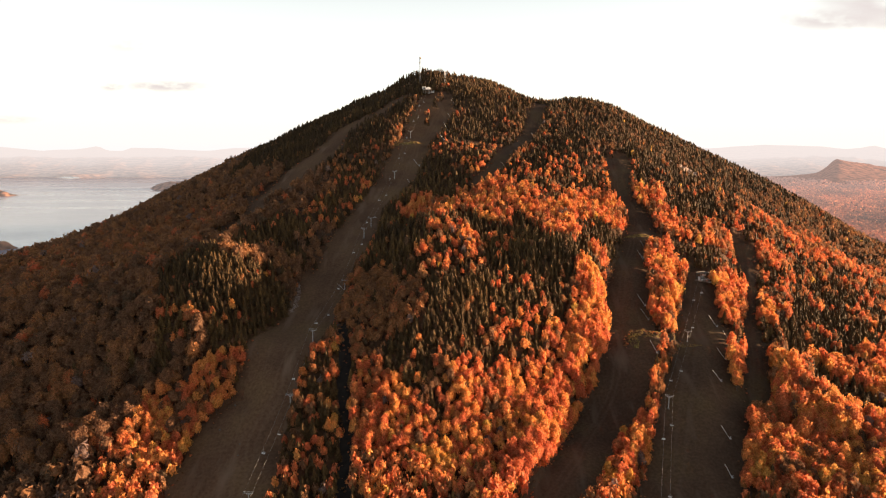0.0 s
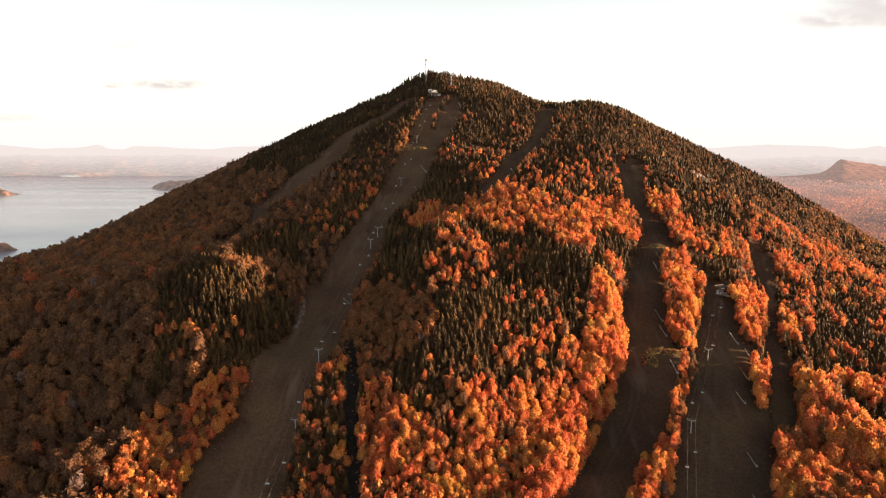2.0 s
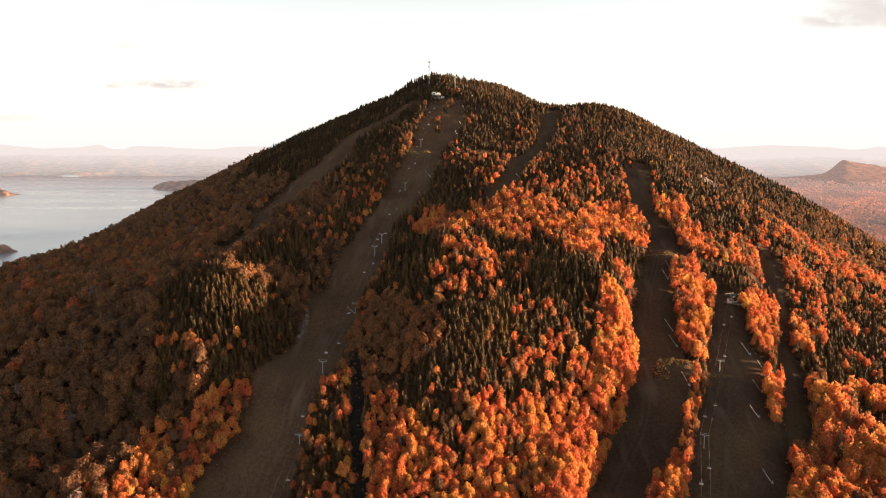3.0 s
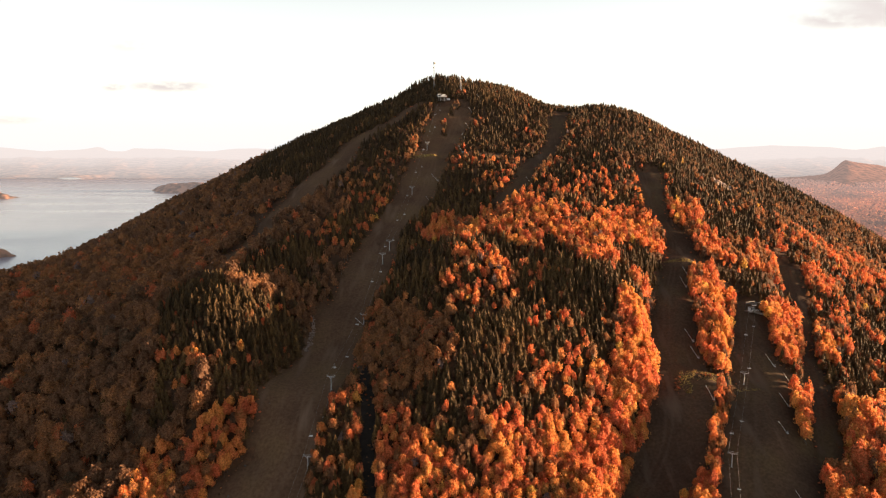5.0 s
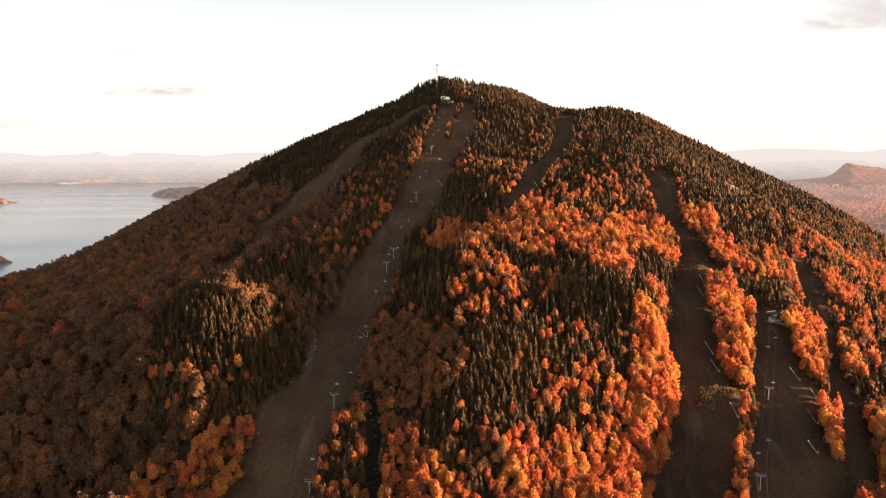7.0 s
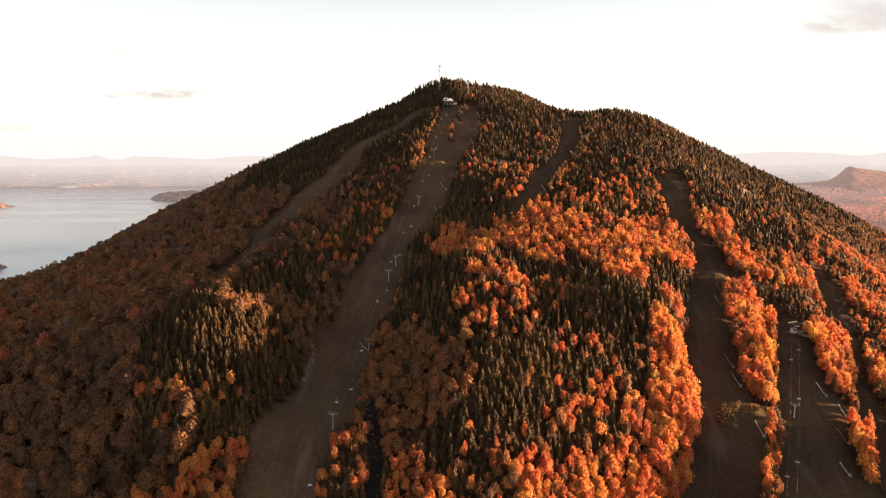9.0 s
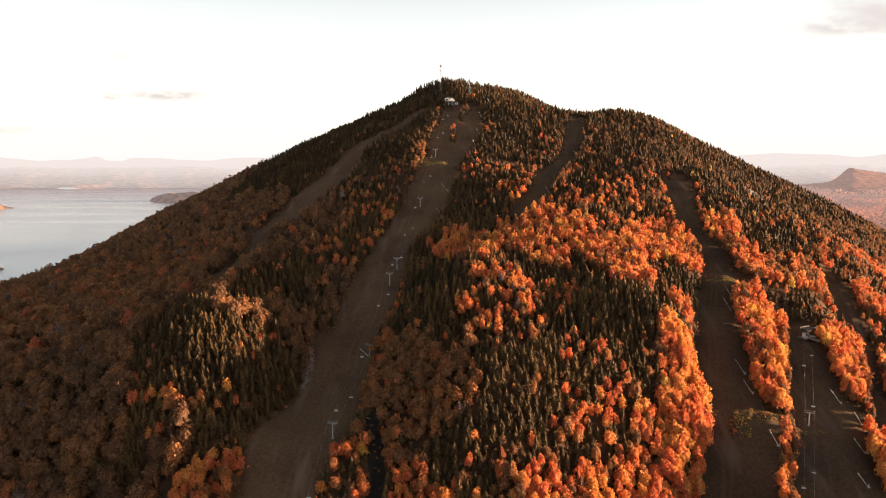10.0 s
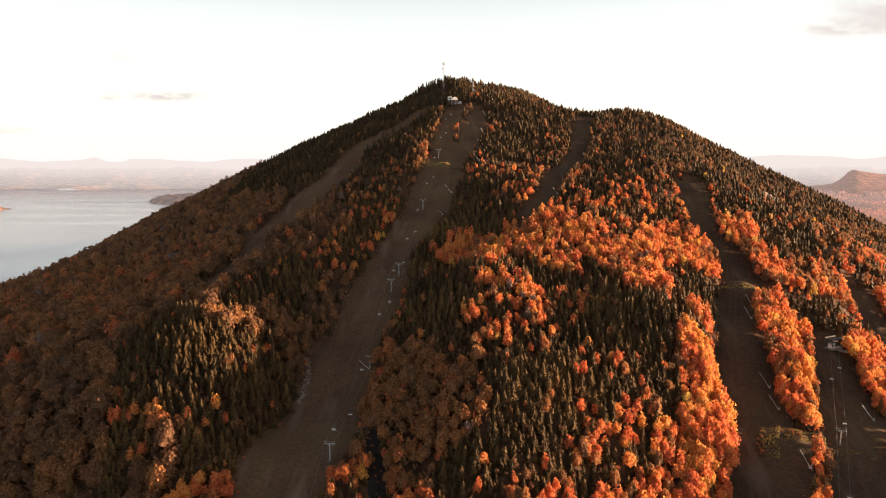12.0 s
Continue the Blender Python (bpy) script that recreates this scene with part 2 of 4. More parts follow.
SHOULDERS = (  # x, y, height
    (140, 366, 9), (4, 412, -3), (124, 405, -5), (-152, 306, -5), (-172, 318, -3), (-89, 385, -11), (-37, 326, -4), (-119, 309, -11), (81, 341, -14), (-162, 329, -7), (-204, 319, -7), (84, 439, 15), (50, 378, 13), (-99, 420, -8), (-4, 358, 14), (-7, 457, 13), (25, 357, -9), (21, 390, 10), (-155, 294, 9), (132, 557, -10), (286, 606, 10), (187, 328, -6), (8, 631, 8), (-132, 385, 12), (-107, 381, -8), (-164, 422, 9))
BENCHES = ((127, 390, 3.2, 12), (156, 499, 4.5, 11), (-38, 652, 5.0, 15), (154, 385, 1.6, 9))  # level shelves on the trails


def weights(u, count):
    u = np.clip(u, 0, count - 1.0001)
    i = np.floor(u).astype(int)
    t = u - i
    w = ((1 - t) ** 3 / 6, (3 * t**3 - 6 * t**2 + 4) / 6, (-3 * t**3 + 3 * t**2 + 3 * t + 1) / 6, t**3 / 6)
    return [(np.clip(i + k - 1, 0, count - 1), w[k]) for k in range(4)]


def ripple(x, y, length, seed):
    """Smooth uneven waves, about -1 to 1."""
    rng = np.random.default_rng(seed)
    s = np.zeros(np.broadcast(x, y).shape)
    for _ in range(6):
        a, k, ph = rng.uniform(0, 6.28), rng.uniform(0.7, 1.5) * 6.28 / length, rng.uniform(0, 6.28)
        s = s + np.sin(k * (x * np.cos(a) + y * np.sin(a)) + ph)
    return s / 3.0


def ease(a, b, v):
    t = np.clip((v - a) / (b - a), 0, 1)
    return t * t * (3 - 2 * t)


def raw_height(x, y):
    x, y = np.asarray(x, float), np.asarray(y, float)
    z = np.zeros(np.broadcast(x, y).shape)
    for j, wy in weights((y - NET_Y) / STEP_Y, NET.shape[0]):
        for i, wx in weights((x - NET_X) / STEP_X, NET.shape[1]):
            z = z + NET[j, i] * wy * wx
    for kx, ky, kh, kr in KNOLLS + CREST:
        z = z + kh * np.exp(-((x - kx) ** 2 + (y - ky) ** 2) / (2.0 * kr * kr))
    face = np.zeros(z.shape)
    for j, wy in weights((y - RELIEF_Y) / RELIEF_STEP, RELIEF.shape[0]):
        for i, wx in weights((x - RELIEF_X) / RELIEF_STEP, RELIEF.shape[1]):
            face = face + RELIEF[j, i] * wy * wx
    z = z + face * ease(-420, -330, x) * ease(440, 350, x) * ease(190, 262, y) * ease(850, 790, y)
    for kx, ky, kh in SHOULDERS:
        z = z + kh * np.exp(-((x - kx) ** 2 + (y - ky) ** 2) / (2.0 * 24.0 * 24.0))
    for kx, ky, kh, kr in BENCHES:
        z = z + kh * np.exp(-(((x - kx) ** 2 + (y - ky) ** 2) / (kr * kr)) ** 2)
    out = np.hypot(np.maximum(np.abs(x) - 600, 0), np.maximum(230 - y, 0) * 0.7 + np.maximum(y - 1126, 0))
    z = z - 0.32 * out + 1.2 * ripple(x, y, 70, 3) + 0.5 * ripple(x, y, 26, 4)
    lake = ease(100, -250, x) * ease(4800, 4760, y + 25 * ripple(x, y, 400, 8))
    plain = 3.0 - 12.0 * lake
    return np.where(z > plain + 8, z, plain + 8 * np.exp(np.minimum(z - plain - 8, 0) / 8.0))


# ---- ski trails ----
# centre x, y and half width
MAIN_TRAIL = [(-104, 240, 22), (-103, 262, 23), (-102, 287, 23), (-102, 294, 22), (-99, 308, 20), (-94, 320, 17), (-93, 334, 17), (-91, 352, 20), (-88, 365, 21), (-84, 382, 17), (-81, 401, 16.5), (-81, 415, 16), (-80, 428, 16.5), (-74, 443, 15), (-70, 466, 16), (-67, 492, 15), (-63, 523, 13), (-54, 552, 15), (-45, 578, 17), (-40, 603, 18), (-36, 625, 17), (-28, 657, 16), (-19, 700, 20), (-10, 738, 22), (-9, 767, 19)]
GAP_TRAIL = [(-45, 262, 2.5), (-47, 287, 2.5), (-49, 301, 2.5), (-53, 317, 2.5), (-54, 334, 2.5), (-56, 350, 2.2), (-61, 365, 2)]
WEST_TRAIL = [(-45, 787, 7), (-69, 752, 8), (-86, 732, 8), (-103, 715, 11), (-113, 701, 11), (-118, 680, 13), (-124, 655, 14), (-136, 636, 16), (-145, 618, 18), (-151, 599, 14), (-166, 580, 10), (-166, 548, 8), (-170, 517, 7), (-175, 488, 8)]
NOTCH_TRAIL = [(118, 783, 8), (107, 751, 8), (98, 714, 8), (86, 677, 7), (62, 632, 8), (51, 599, 8), (40, 577, 8), (28, 557, 7)]
EAST_TRAIL = [(174, 640, 13), (166, 600, 10), (162, 576, 8), (163, 557, 8), (167, 535, 9), (159, 506, 12), (151, 487, 12), (139.5, 460, 12.5), (129, 428, 16), (123, 406, 16), (121, 389, 14), (113, 369, 15), (103, 350, 15), (92, 335, 15), (79, 314, 14), (73, 301, 14), (62, 284, 14), (46, 262, 14)]
LIFT_TRAIL = [(194, 469, 15), (185, 445, 15), (174, 416, 13), (171, 395, 19), (159, 373, 19), (151, 350, 24), (143, 332, 24), (134, 314, 23), (129, 303, 22), (120, 284, 22), (108, 260, 22)]
SPUR_TRAIL = [(265, 553, 10), (256, 529, 9), (240, 491, 7), (225, 455, 6), (212, 428, 5), (205, 404, 6), (195, 377, 6.5), (187, 360, 7), (180, 342, 8)]
CROSS_TRAIL = [(137, 396, 10), (135, 390, 14), (130, 383, 15)]
ROAD_TRAIL = [(-260, 365, 6), (-266, 386, 6), (-261, 396, 6), (-245, 397, 6)]
BYWAY_TRAIL = [(-149, 318, 1.6), (-144, 325, 1.8), (-139, 333, 1.8), (-131, 340, 1.6)]
# road cleared along the sun's line, so light reaches the level shelf
SHELF_ROAD = [(164, 499, 2.5), (178, 500, 2.5), (194, 500, 2.0)]
# unseen lane, added so the sun reaches the upper shelf
UPPER_SUN_LANE = [(-23, 652, 4.5), (4, 653, 4.5), (39, 654, 4.5)]
TRAILS = {"main": MAIN_TRAIL, "gap": GAP_TRAIL, "west": WEST_TRAIL, "notch": NOTCH_TRAIL, "east": EAST_TRAIL, "lift": LIFT_TRAIL, "spur": SPUR_TRAIL, "cross": CROSS_TRAIL, "road": ROAD_TRAIL, "byway": BYWAY_TRAIL, "shelf": SHELF_ROAD, "upper_shelf": UPPER_SUN_LANE}


def along(rows, step=4.0):
    """Smooth centre line with widths, sampled every few metres."""
    p = np.array(rows, float)
    p = np.vstack([2 * p[0] - p[1], p, 2 * p[-1] - p[-2]])
    out = []
    for i in range(1, len(p) - 2):
        a, b, c, d = p[i - 1:i + 3]
        for t in np.linspace(0, 1, max(2, int(np.hypot(*(c - b)[:2]) / step)), endpoint=False):
            out.append(0.5 * (2 * b + (c - a) * t + (2 * a - 5 * b + 4 * c - d) * t**2 + (3 * b - a - 3 * c + d) * t**3))
    out.append(p[-2])
    return np.array(out)


LINES = {name: along(rows) for name, rows in TRAILS.items()}

# trails are cut into the slope
GRADED = np.concatenate([along(TRAILS[k], 1.3) for k in ("east", "lift", "spur", "main", "cross")])
GRADED_Z = raw_height(GRADED[:, 0], GRADED[:, 1]) - 0.6


def ground_height(x, y):
    x, y = np.asarray(x, float), np.asarray(y, float)
    z = raw_height(x, y)
    flat_x, flat_y, flat_z = np.broadcast_to(x, z.shape).ravel(), np.broadcast_to(y, z.shape).ravel(), z.ravel().copy()
    inside = np.flatnonzero((flat_x > -150) & (flat_x < 290) & (flat_y > 240) & (flat_y < 660))
    for k in range(0, len(inside), 4000):
        q = inside[k:k + 4000]
        d = np.hypot(flat_x[q, None] - GRADED[:, 0], flat_y[q, None] - GRADED[:, 1])
        near = np.argmin(d - GRADED[:, 2], 1)
        off = d[np.arange(len(q)), near] / (GRADED[near, 2] + 1.0)
        flat_z[q] -= ease(1.35, 0.95, off) * np.maximum(flat_z[q] - GRADED_Z[near], 0)
    return flat_z.reshape(z.shape)


def grid_mesh(name, xs, ys, heights, mat, smooth=True):
    nx, ny = len(xs), len(ys)
    gx, gy = np.meshgrid(xs, ys)
    co = np.stack([gx, gy, heights], -1).reshape(-1, 3)
    a = (np.arange(ny - 1)[:, None] * nx + np.arange(nx - 1)).ravel()
    quads = np.stack([a, a + 1, a + nx + 1, a + nx], 1)
    return quick_mesh(name, co, quads, [mat], smooth=smooth)


def quick_mesh(name, co, faces, mats, index=None, tone=None, smooth=False):
    me = bpy.data.meshes.new(name)
    k = faces.shape[1]
    me.vertices.add(len(co))
    me.vertices.foreach_set("co", np.ascontiguousarray(co, np.float32).ravel())
    me.loops.add(faces.size)
    me.loops.foreach_set("vertex_index", np.ascontiguousarray(faces, np.int32).ravel())
    me.polygons.add(len(faces))
    me.polygons.foreach_set("loop_start", np.arange(0, faces.size, k, dtype=np.int32))
    for m in mats:
        me.materials.append(m)
    if index is not None:
        me.polygons.foreach_set("material_index", np.ascontiguousarray(index, np.int32))
    me.polygons.foreach_set("use_smooth", np.full(len(faces), smooth))
    if tone is not None:
        me.attributes.new("tone", "FLOAT", "POINT").data.foreach_set("value", np.ascontiguousarray(tone, np.float32))
    me.update(calc_edges=True)
    return me


def spread(lo, a, b, hi, fine, coarse):
    return np.r_[np.linspace(lo, a, coarse)[:-1], np.arange(a, b, fine), np.linspace(b, hi, coarse)]


gx = spread(-5400, -720, 720, 5400, 6.0, 50)
gy = spread(-1500, 200, 1150, 5400, 6.0, 45)
MX, MY = np.meshgrid(gx, gy)
MZ = ground_height(MX, MY)
for line in LINES.values():      # the forest floor dips under the trails' own turf
    for px, py, pw in line:
        MZ[np.hypot(MX - px, MY - py) < pw + 1.5] -= 0.9
MZ = np.maximum(MZ, ground_height(MX, MY) - 2.2)
ground = tagged(new("ground", grid_mesh("ground", gx, gy, MZ, SOIL)), "brown forest floor of the mountain and lowland", "ground", kind="structure")

lake_me = grid_mesh("water", np.linspace(-5400, 300, 20), np.linspace(300, 4800, 16), np.zeros((16, 20)), WATER)
lake = tagged(new("water", lake_me), "calm pale lake reflecting the evening sky", "lake", kind="structure")

# ---- the trails' surfaces ----
TRAIL_LABELS = {
    "main": "wide mown ski trail under the chairlift, dry brown grass", "gap": "narrow cut between the trees, painted dark as in shade",
    "west": "shaded ski trail curving down the flank", "notch": "short grassy ski trail below the notch",
    "east": "shaded ski trail of dry grass, its shade painted in", "lift": "mown lift line under the chairlift, painted dark as in shade",
    "spur": "narrow shaded trail beside the tree island", "cross": "sunlit grassy link between two trails",
    "road": "shaded dirt road in the woods", "byway": "dark narrow clearing in the rust-brown woods",
    "shelf": "narrow grassy road among the trees, cleared for the sun", "upper_shelf": "grassy lane high on the slope, added to let sun in"}


def trail_object(k, name, line):
    d = np.gradient(line[:, :2], axis=0)
    d /= np.linalg.norm(d, axis=1)[:, None]
    side = np.stack([d[:, 1], -d[:, 0]], 1)
    across = np.linspace(-1, 1, 21)
    s = np.arange(len(line))
    co = []
    for j, a in enumerate(across):
        w = line[:, 2] * (1 + 0.12 * ripple(s * 4.0, 60.0 * np.sign(a) + 0 * s, 30, 20 + k)) + np.minimum(2.5, 0.4 * line[:, 2])
        xy = line[:, :2] + side * (a * w)[:, None]
        co.append(np.c_[xy, ground_height(xy[:, 0], xy[:, 1]) + 0.22 + 0.05 * k])
    co = np.stack(co, 1).reshape(-1, 3)
    n = len(across)
    a = (np.arange(len(line) - 1)[:, None] * n + np.arange(n - 1)).ravel()
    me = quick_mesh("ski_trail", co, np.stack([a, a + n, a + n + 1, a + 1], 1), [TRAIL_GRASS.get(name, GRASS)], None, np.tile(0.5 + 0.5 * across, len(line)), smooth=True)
    return tagged(new("trail_%d" % (k + 1), me), TRAIL_LABELS[name], "ski trail", kind="structure")


for k, (name, line) in enumerate(LINES.items()):
    trail_object(k, name, line)


# strips of trees left standing between the trails
BELTS = {
    "strip": [(145, 383, 2), (136, 370, 5), (128, 357, 4.2), (121, 343, 4.2), (112, 328, 5), (100, 311, 8), (95, 299, 9), (84, 282, 9), (70, 262, 9)],
    "island_a": [(178, 488, 17), (165, 463, 15), (155, 432, 12), (148, 412, 9), (145, 400, 4)],
    "island_b": [(229, 504, 13), (215, 471, 14), (205, 442, 11), (196, 419, 9), (191, 410, 5)],
    "edge": [(192, 398, 3), (187, 387, 5), (180, 373, 5), (175, 361, 4), (171, 352, 3)],
    "knob": [(-18, 722, 4.5), (-18, 702, 4.5)],
    "knob_b": [(-3, 766, 5), (-8, 752, 5), (-12, 738, 3)],
}
BELT_LINES = [along(rows) for rows in BELTS.values()]


def near_lines(x, y, lines, margin):
    hit = np.zeros(len(x), bool)
    for line in lines:
        for i in range(0, len(x), 20000):
            q = slice(i, i + 20000)
            dd = np.hypot(x[q, None] - line[None, :, 0], y[q, None] - line[None, :, 1])
            hit[q] |= (dd < line[None, :, 2] + margin).any(1)
    return hit


def clearing(x, y, margin=0.0):
    """True where a trail lies open."""
    return near_lines(x, y, LINES.values(), margin) & ~near_lines(x, y, BELT_LINES, -1.0)


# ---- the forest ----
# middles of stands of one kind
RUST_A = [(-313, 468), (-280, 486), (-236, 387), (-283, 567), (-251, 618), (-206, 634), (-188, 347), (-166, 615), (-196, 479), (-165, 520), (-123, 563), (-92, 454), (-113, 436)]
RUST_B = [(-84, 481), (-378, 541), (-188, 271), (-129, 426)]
SPRUCE_A = [(-127, 462), (-119, 499), (-115, 447), (-218, 760), (-175, 753), (-75, 828), (-131, 664), (-85, 670), (-2, 598), (3, 542), (-12, 558), (44, 771), (76, 753), (40, 687), (35, 721), (-42, 509)]
SPRUCE_B = [(28, 465), (48, 452), (66, 441), (174, 778), (214, 774), (241, 748), (212, 602), (318, 774), (340, 742), (126, 665), (82, 597)]
SPRUCE_C = [(295, 784)]
MAPLE_A = [(282, 397), (257, 374), (378, 630), (398, 624), (343, 621), (48, 566), (16, 503), (178, 545), (174, 501), (160, 448), (145, 411), (212, 460), (200, 427), (125, 350), (110, 327), (94, 303), (80, 277)]
MAPLE_B = [(-34, 282), (-1, 276), (25, 279), (-47, 646), (150, 286), (183, 285), (215, 301), (245, 526), (228, 440)]
MIXED_A = [(318, 456), (355, 518), (379, 574), (31, 434), (244, 476), (248, 464), (244, 493), (327, 548), (274, 470), (265, 614), (397, 719), (385, 643), (353, 700), (53, 636)]
MIXED_B = [(89, 698), (45, 595), (9, 622), (-76, 604), (-84, 511), (-82, 567), (116, 577), (86, 554), (164, 624), (218, 547), (518, 752), (-70, 637), (-9, 734), (70, 696), (233, 470)]
MAPLE_C = [(84, 381), (104, 422), (111, 434), (76, 373), (59, 353), (44, 335), (25, 323), (5, 313), (-15, 307), (-31, 306), (-38, 320), (-25, 295), (-4, 293), (23, 297), (45, 306), (66, 339), (91, 369), (104, 391), (90, 394), (29, 519), (56, 513), (82, 515), (111, 546), (135, 544), (145, 529), (72, 538), (113, 514), (82, 391), (73, 375), (57, 358), (36, 343), (17, 328)]
SCATTERED = [(-58, 292), (-64, 277), (-66, 284), (-63, 270), (-66, 320), (-68, 304), (-66, 340), (44, 363), (56, 375), (42, 353), (31, 351), (67, 381), (75, 398), (62, 396), (60, 366), (18, 341)]
MAPLE_E = [(96, 408), (94, 380), (72, 366), (62, 357)]
MAPLE_D = [(83, 495), (144, 512), (-15, 520), (17, 441), (179, 522), (197, 522), (224, 530), (253, 551), (269, 536), (278, 517), (183, 564), (199, 309), (156, 302), (-147, 281), (-139, 292), (-130, 308), (-121, 328), (-118, 338), (-121, 321), (-137, 282), (-149, 298), (-153, 283), (-142, 305)]
MIXED_C = [(-33, 330), (-9, 329), (15, 346), (38, 357), (-14, 428), (5, 429), (96, 566), (73, 580), (128, 602), (30, 362), (51, 383), (62, 396), (21, 353), (82, 408)]
MIXED_D = [(303, 582), (-86, 622), (-68, 662), (-108, 514), (-94, 534), (412, 692), (416, 650), (239, 511), (327, 577), (415, 730), (279, 587)]
SPRUCE_E = [(-3, 350), (10, 372), (30, 379), (51, 388), (69, 413), (87, 432), (49, 422), (17, 391), (-3, 364), (102, 433), (125, 473), (-21, 342), (-43, 473), (-29, 444), (-40, 430), (-24, 415), (208, 564), (240, 568), (201, 497)]
SPRUCE_D = [(-205, 803), (-170, 768), (-141, 756), (-117, 765), (-92, 780), (-67, 804), (-49, 857), (-208, 747), (-171, 712), (-147, 716), (-122, 718), (-93, 735), (-70, 756), (-127, 376), (-145, 379), (-117, 385), (-155, 372), (-118, 365), (-135, 359), (-159, 401), (-134, 399), (214, 496), (233, 604), (270, 628), (320, 673), (358, 686), (207, 605), (207, 637), (293, 756), (223, 745), (197, 766), (325, 750), (381, 797)]
AMBER = [(-43, 385), (-28, 360), (-48, 366), (-34, 348), (-48, 343), (-42, 409), (-23, 374), (-47, 398)]
RUST_C = [(-138, 302)]
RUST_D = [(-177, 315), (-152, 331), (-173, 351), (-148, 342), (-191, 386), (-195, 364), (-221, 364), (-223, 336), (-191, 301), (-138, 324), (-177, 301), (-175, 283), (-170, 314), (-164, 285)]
MAPLE_G = [(-120, 343), (-163, 298), (-149, 296), (-148, 312), (-135, 294), (-165, 287), (-134, 318)]
MIXED_F = [(-149, 362), (-139, 355), (-152, 353)]
SPRUCE_F = [(274, 488), (296, 492), (333, 513), (254, 436), (283, 451), (282, 431), (221, 404), (236, 370), (220, 417), (245, 405), (255, 393)]
MIXED_E = [(236, 453), (242, 443), (220, 383), (226, 377), (202, 375), (327, 527), (297, 516), (207, 405), (262, 412)]
MAPLE_F = [(186, 356), (192, 350), (205, 353), (209, 346), (164, 326), (165, 316), (215, 332), (179, 316), (238, 385)]
STANDS = {"rust": RUST_A + RUST_B + RUST_C + RUST_D, "spruce": SPRUCE_A + SPRUCE_B + SPRUCE_C + SPRUCE_D + SPRUCE_E + SPRUCE_F, "maple": MAPLE_A + MAPLE_B + MAPLE_C + MAPLE_D + MAPLE_E + MAPLE_F + MAPLE_G, "scattered": SCATTERED, "amber": AMBER, "mixed": MIXED_A + MIXED_B + MIXED_C + MIXED_D + MIXED_E + MIXED_F}
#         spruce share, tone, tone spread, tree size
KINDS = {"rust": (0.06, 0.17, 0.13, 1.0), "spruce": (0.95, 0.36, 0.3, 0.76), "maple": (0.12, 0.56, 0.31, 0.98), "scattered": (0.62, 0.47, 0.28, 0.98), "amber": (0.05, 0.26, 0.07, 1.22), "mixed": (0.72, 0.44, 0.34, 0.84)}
STANDS["rust"] += [(-330, 700), (-400, 690), (-300, 770), (-450, 760), (-360, 620), (-430, 640), (-250, 760)]
stand_xy = np.array([p for rows in STANDS.values() for p in rows], float)
stand_kind = [k for k, rows in STANDS.items() for _ in rows]
stand_val = np.array([KINDS[k] for k in stand_kind])


def stand_at(x, y):
    px, py = x + 9 * ripple(x, y, 45, 31), y + 12 * ripple(x, y, 50, 32)
    out = np.empty((len(x), 4))
    for i in range(0, len(x), 20000):
        q = slice(i, i + 20000)
        out[q] = stand_val[np.argmin(np.hypot(px[q, None] - stand_xy[:, 0], (py[q, None] - stand_xy[:, 1]) * 0.8), 1)]
    return out


def spruce_share(share, x, y):
    """Kinds gather in groups."""
    return np.clip(share + np.where(share > 0.9, 0.07, np.where(share > 0.2, 0.2, 0.0)) * ripple(x, y, 42, 77) + np.where(share > 0.9, 0.03, np.where(share > 0.2, 0.4, 0.0)) * ripple(x, y, 21, 78)
                   - np.where(share > 0.5, 0.12, 0.0) * ease(540, 620, y) * ease(30, 90, x), 0, 0.99)


def facing(x, y):
    """Keeps the front of the mountain and a strip behind its crest."""
    e = 8.0
    zx = (ground_height(x + e, y) - ground_height(x - e, y)) / (2 * e)
    zy = (ground_height(x, y + e) - ground_height(x, y - e)) / (2 * e)
    z = ground_height(x, y)
    far = np.hypot(x, y)
    return (zx * x + zy * y - (z - 220)) / far > -0.04


rng = np.random.default_rng(11)


def low_strip(x, y):
    """Lowers the trees east of the level shelves, so that the sun comes in."""
    young = ((x > 196) & (x < 330) & (y > 388) & (y < 398)) | ((x > 164) & (x < 300) & (y > 494) & (y < 507))
    bushes = ((x > 160) & (x < 184) & (y > 495) & (y < 507)) | ((x > -14) & (x < 62) & (y > 645) & (y < 661))
    return np.where(bushes, 0.32, np.where(young, 0.62, 1.0))


def scatter(pitch, y0=226, y1=1120):
    xs, ys = np.meshgrid(np.arange(-640, 640, pitch), np.arange(y0, y1, pitch))
    x = xs.ravel() + rng.uniform(-0.48, 0.48, xs.size) * pitch
    y = ys.ravel() + rng.uniform(-0.48, 0.48, xs.size) * pitch
    keep = (np.abs(x + 15) < 0.735 * y + 30)
    x, y = x[keep], y[keep]
    keep = facing(x, y) & ~clearing(x, y, 1.0) & (np.hypot(x - 257, (y - 680) * 0.7) > 12.0)   # bare ledge on the ridge
    return x[keep], y[keep]


def turned(n):
    v = rng.normal(size=(n, 3))
    return v / np.linalg.norm(v, axis=1)[:, None]


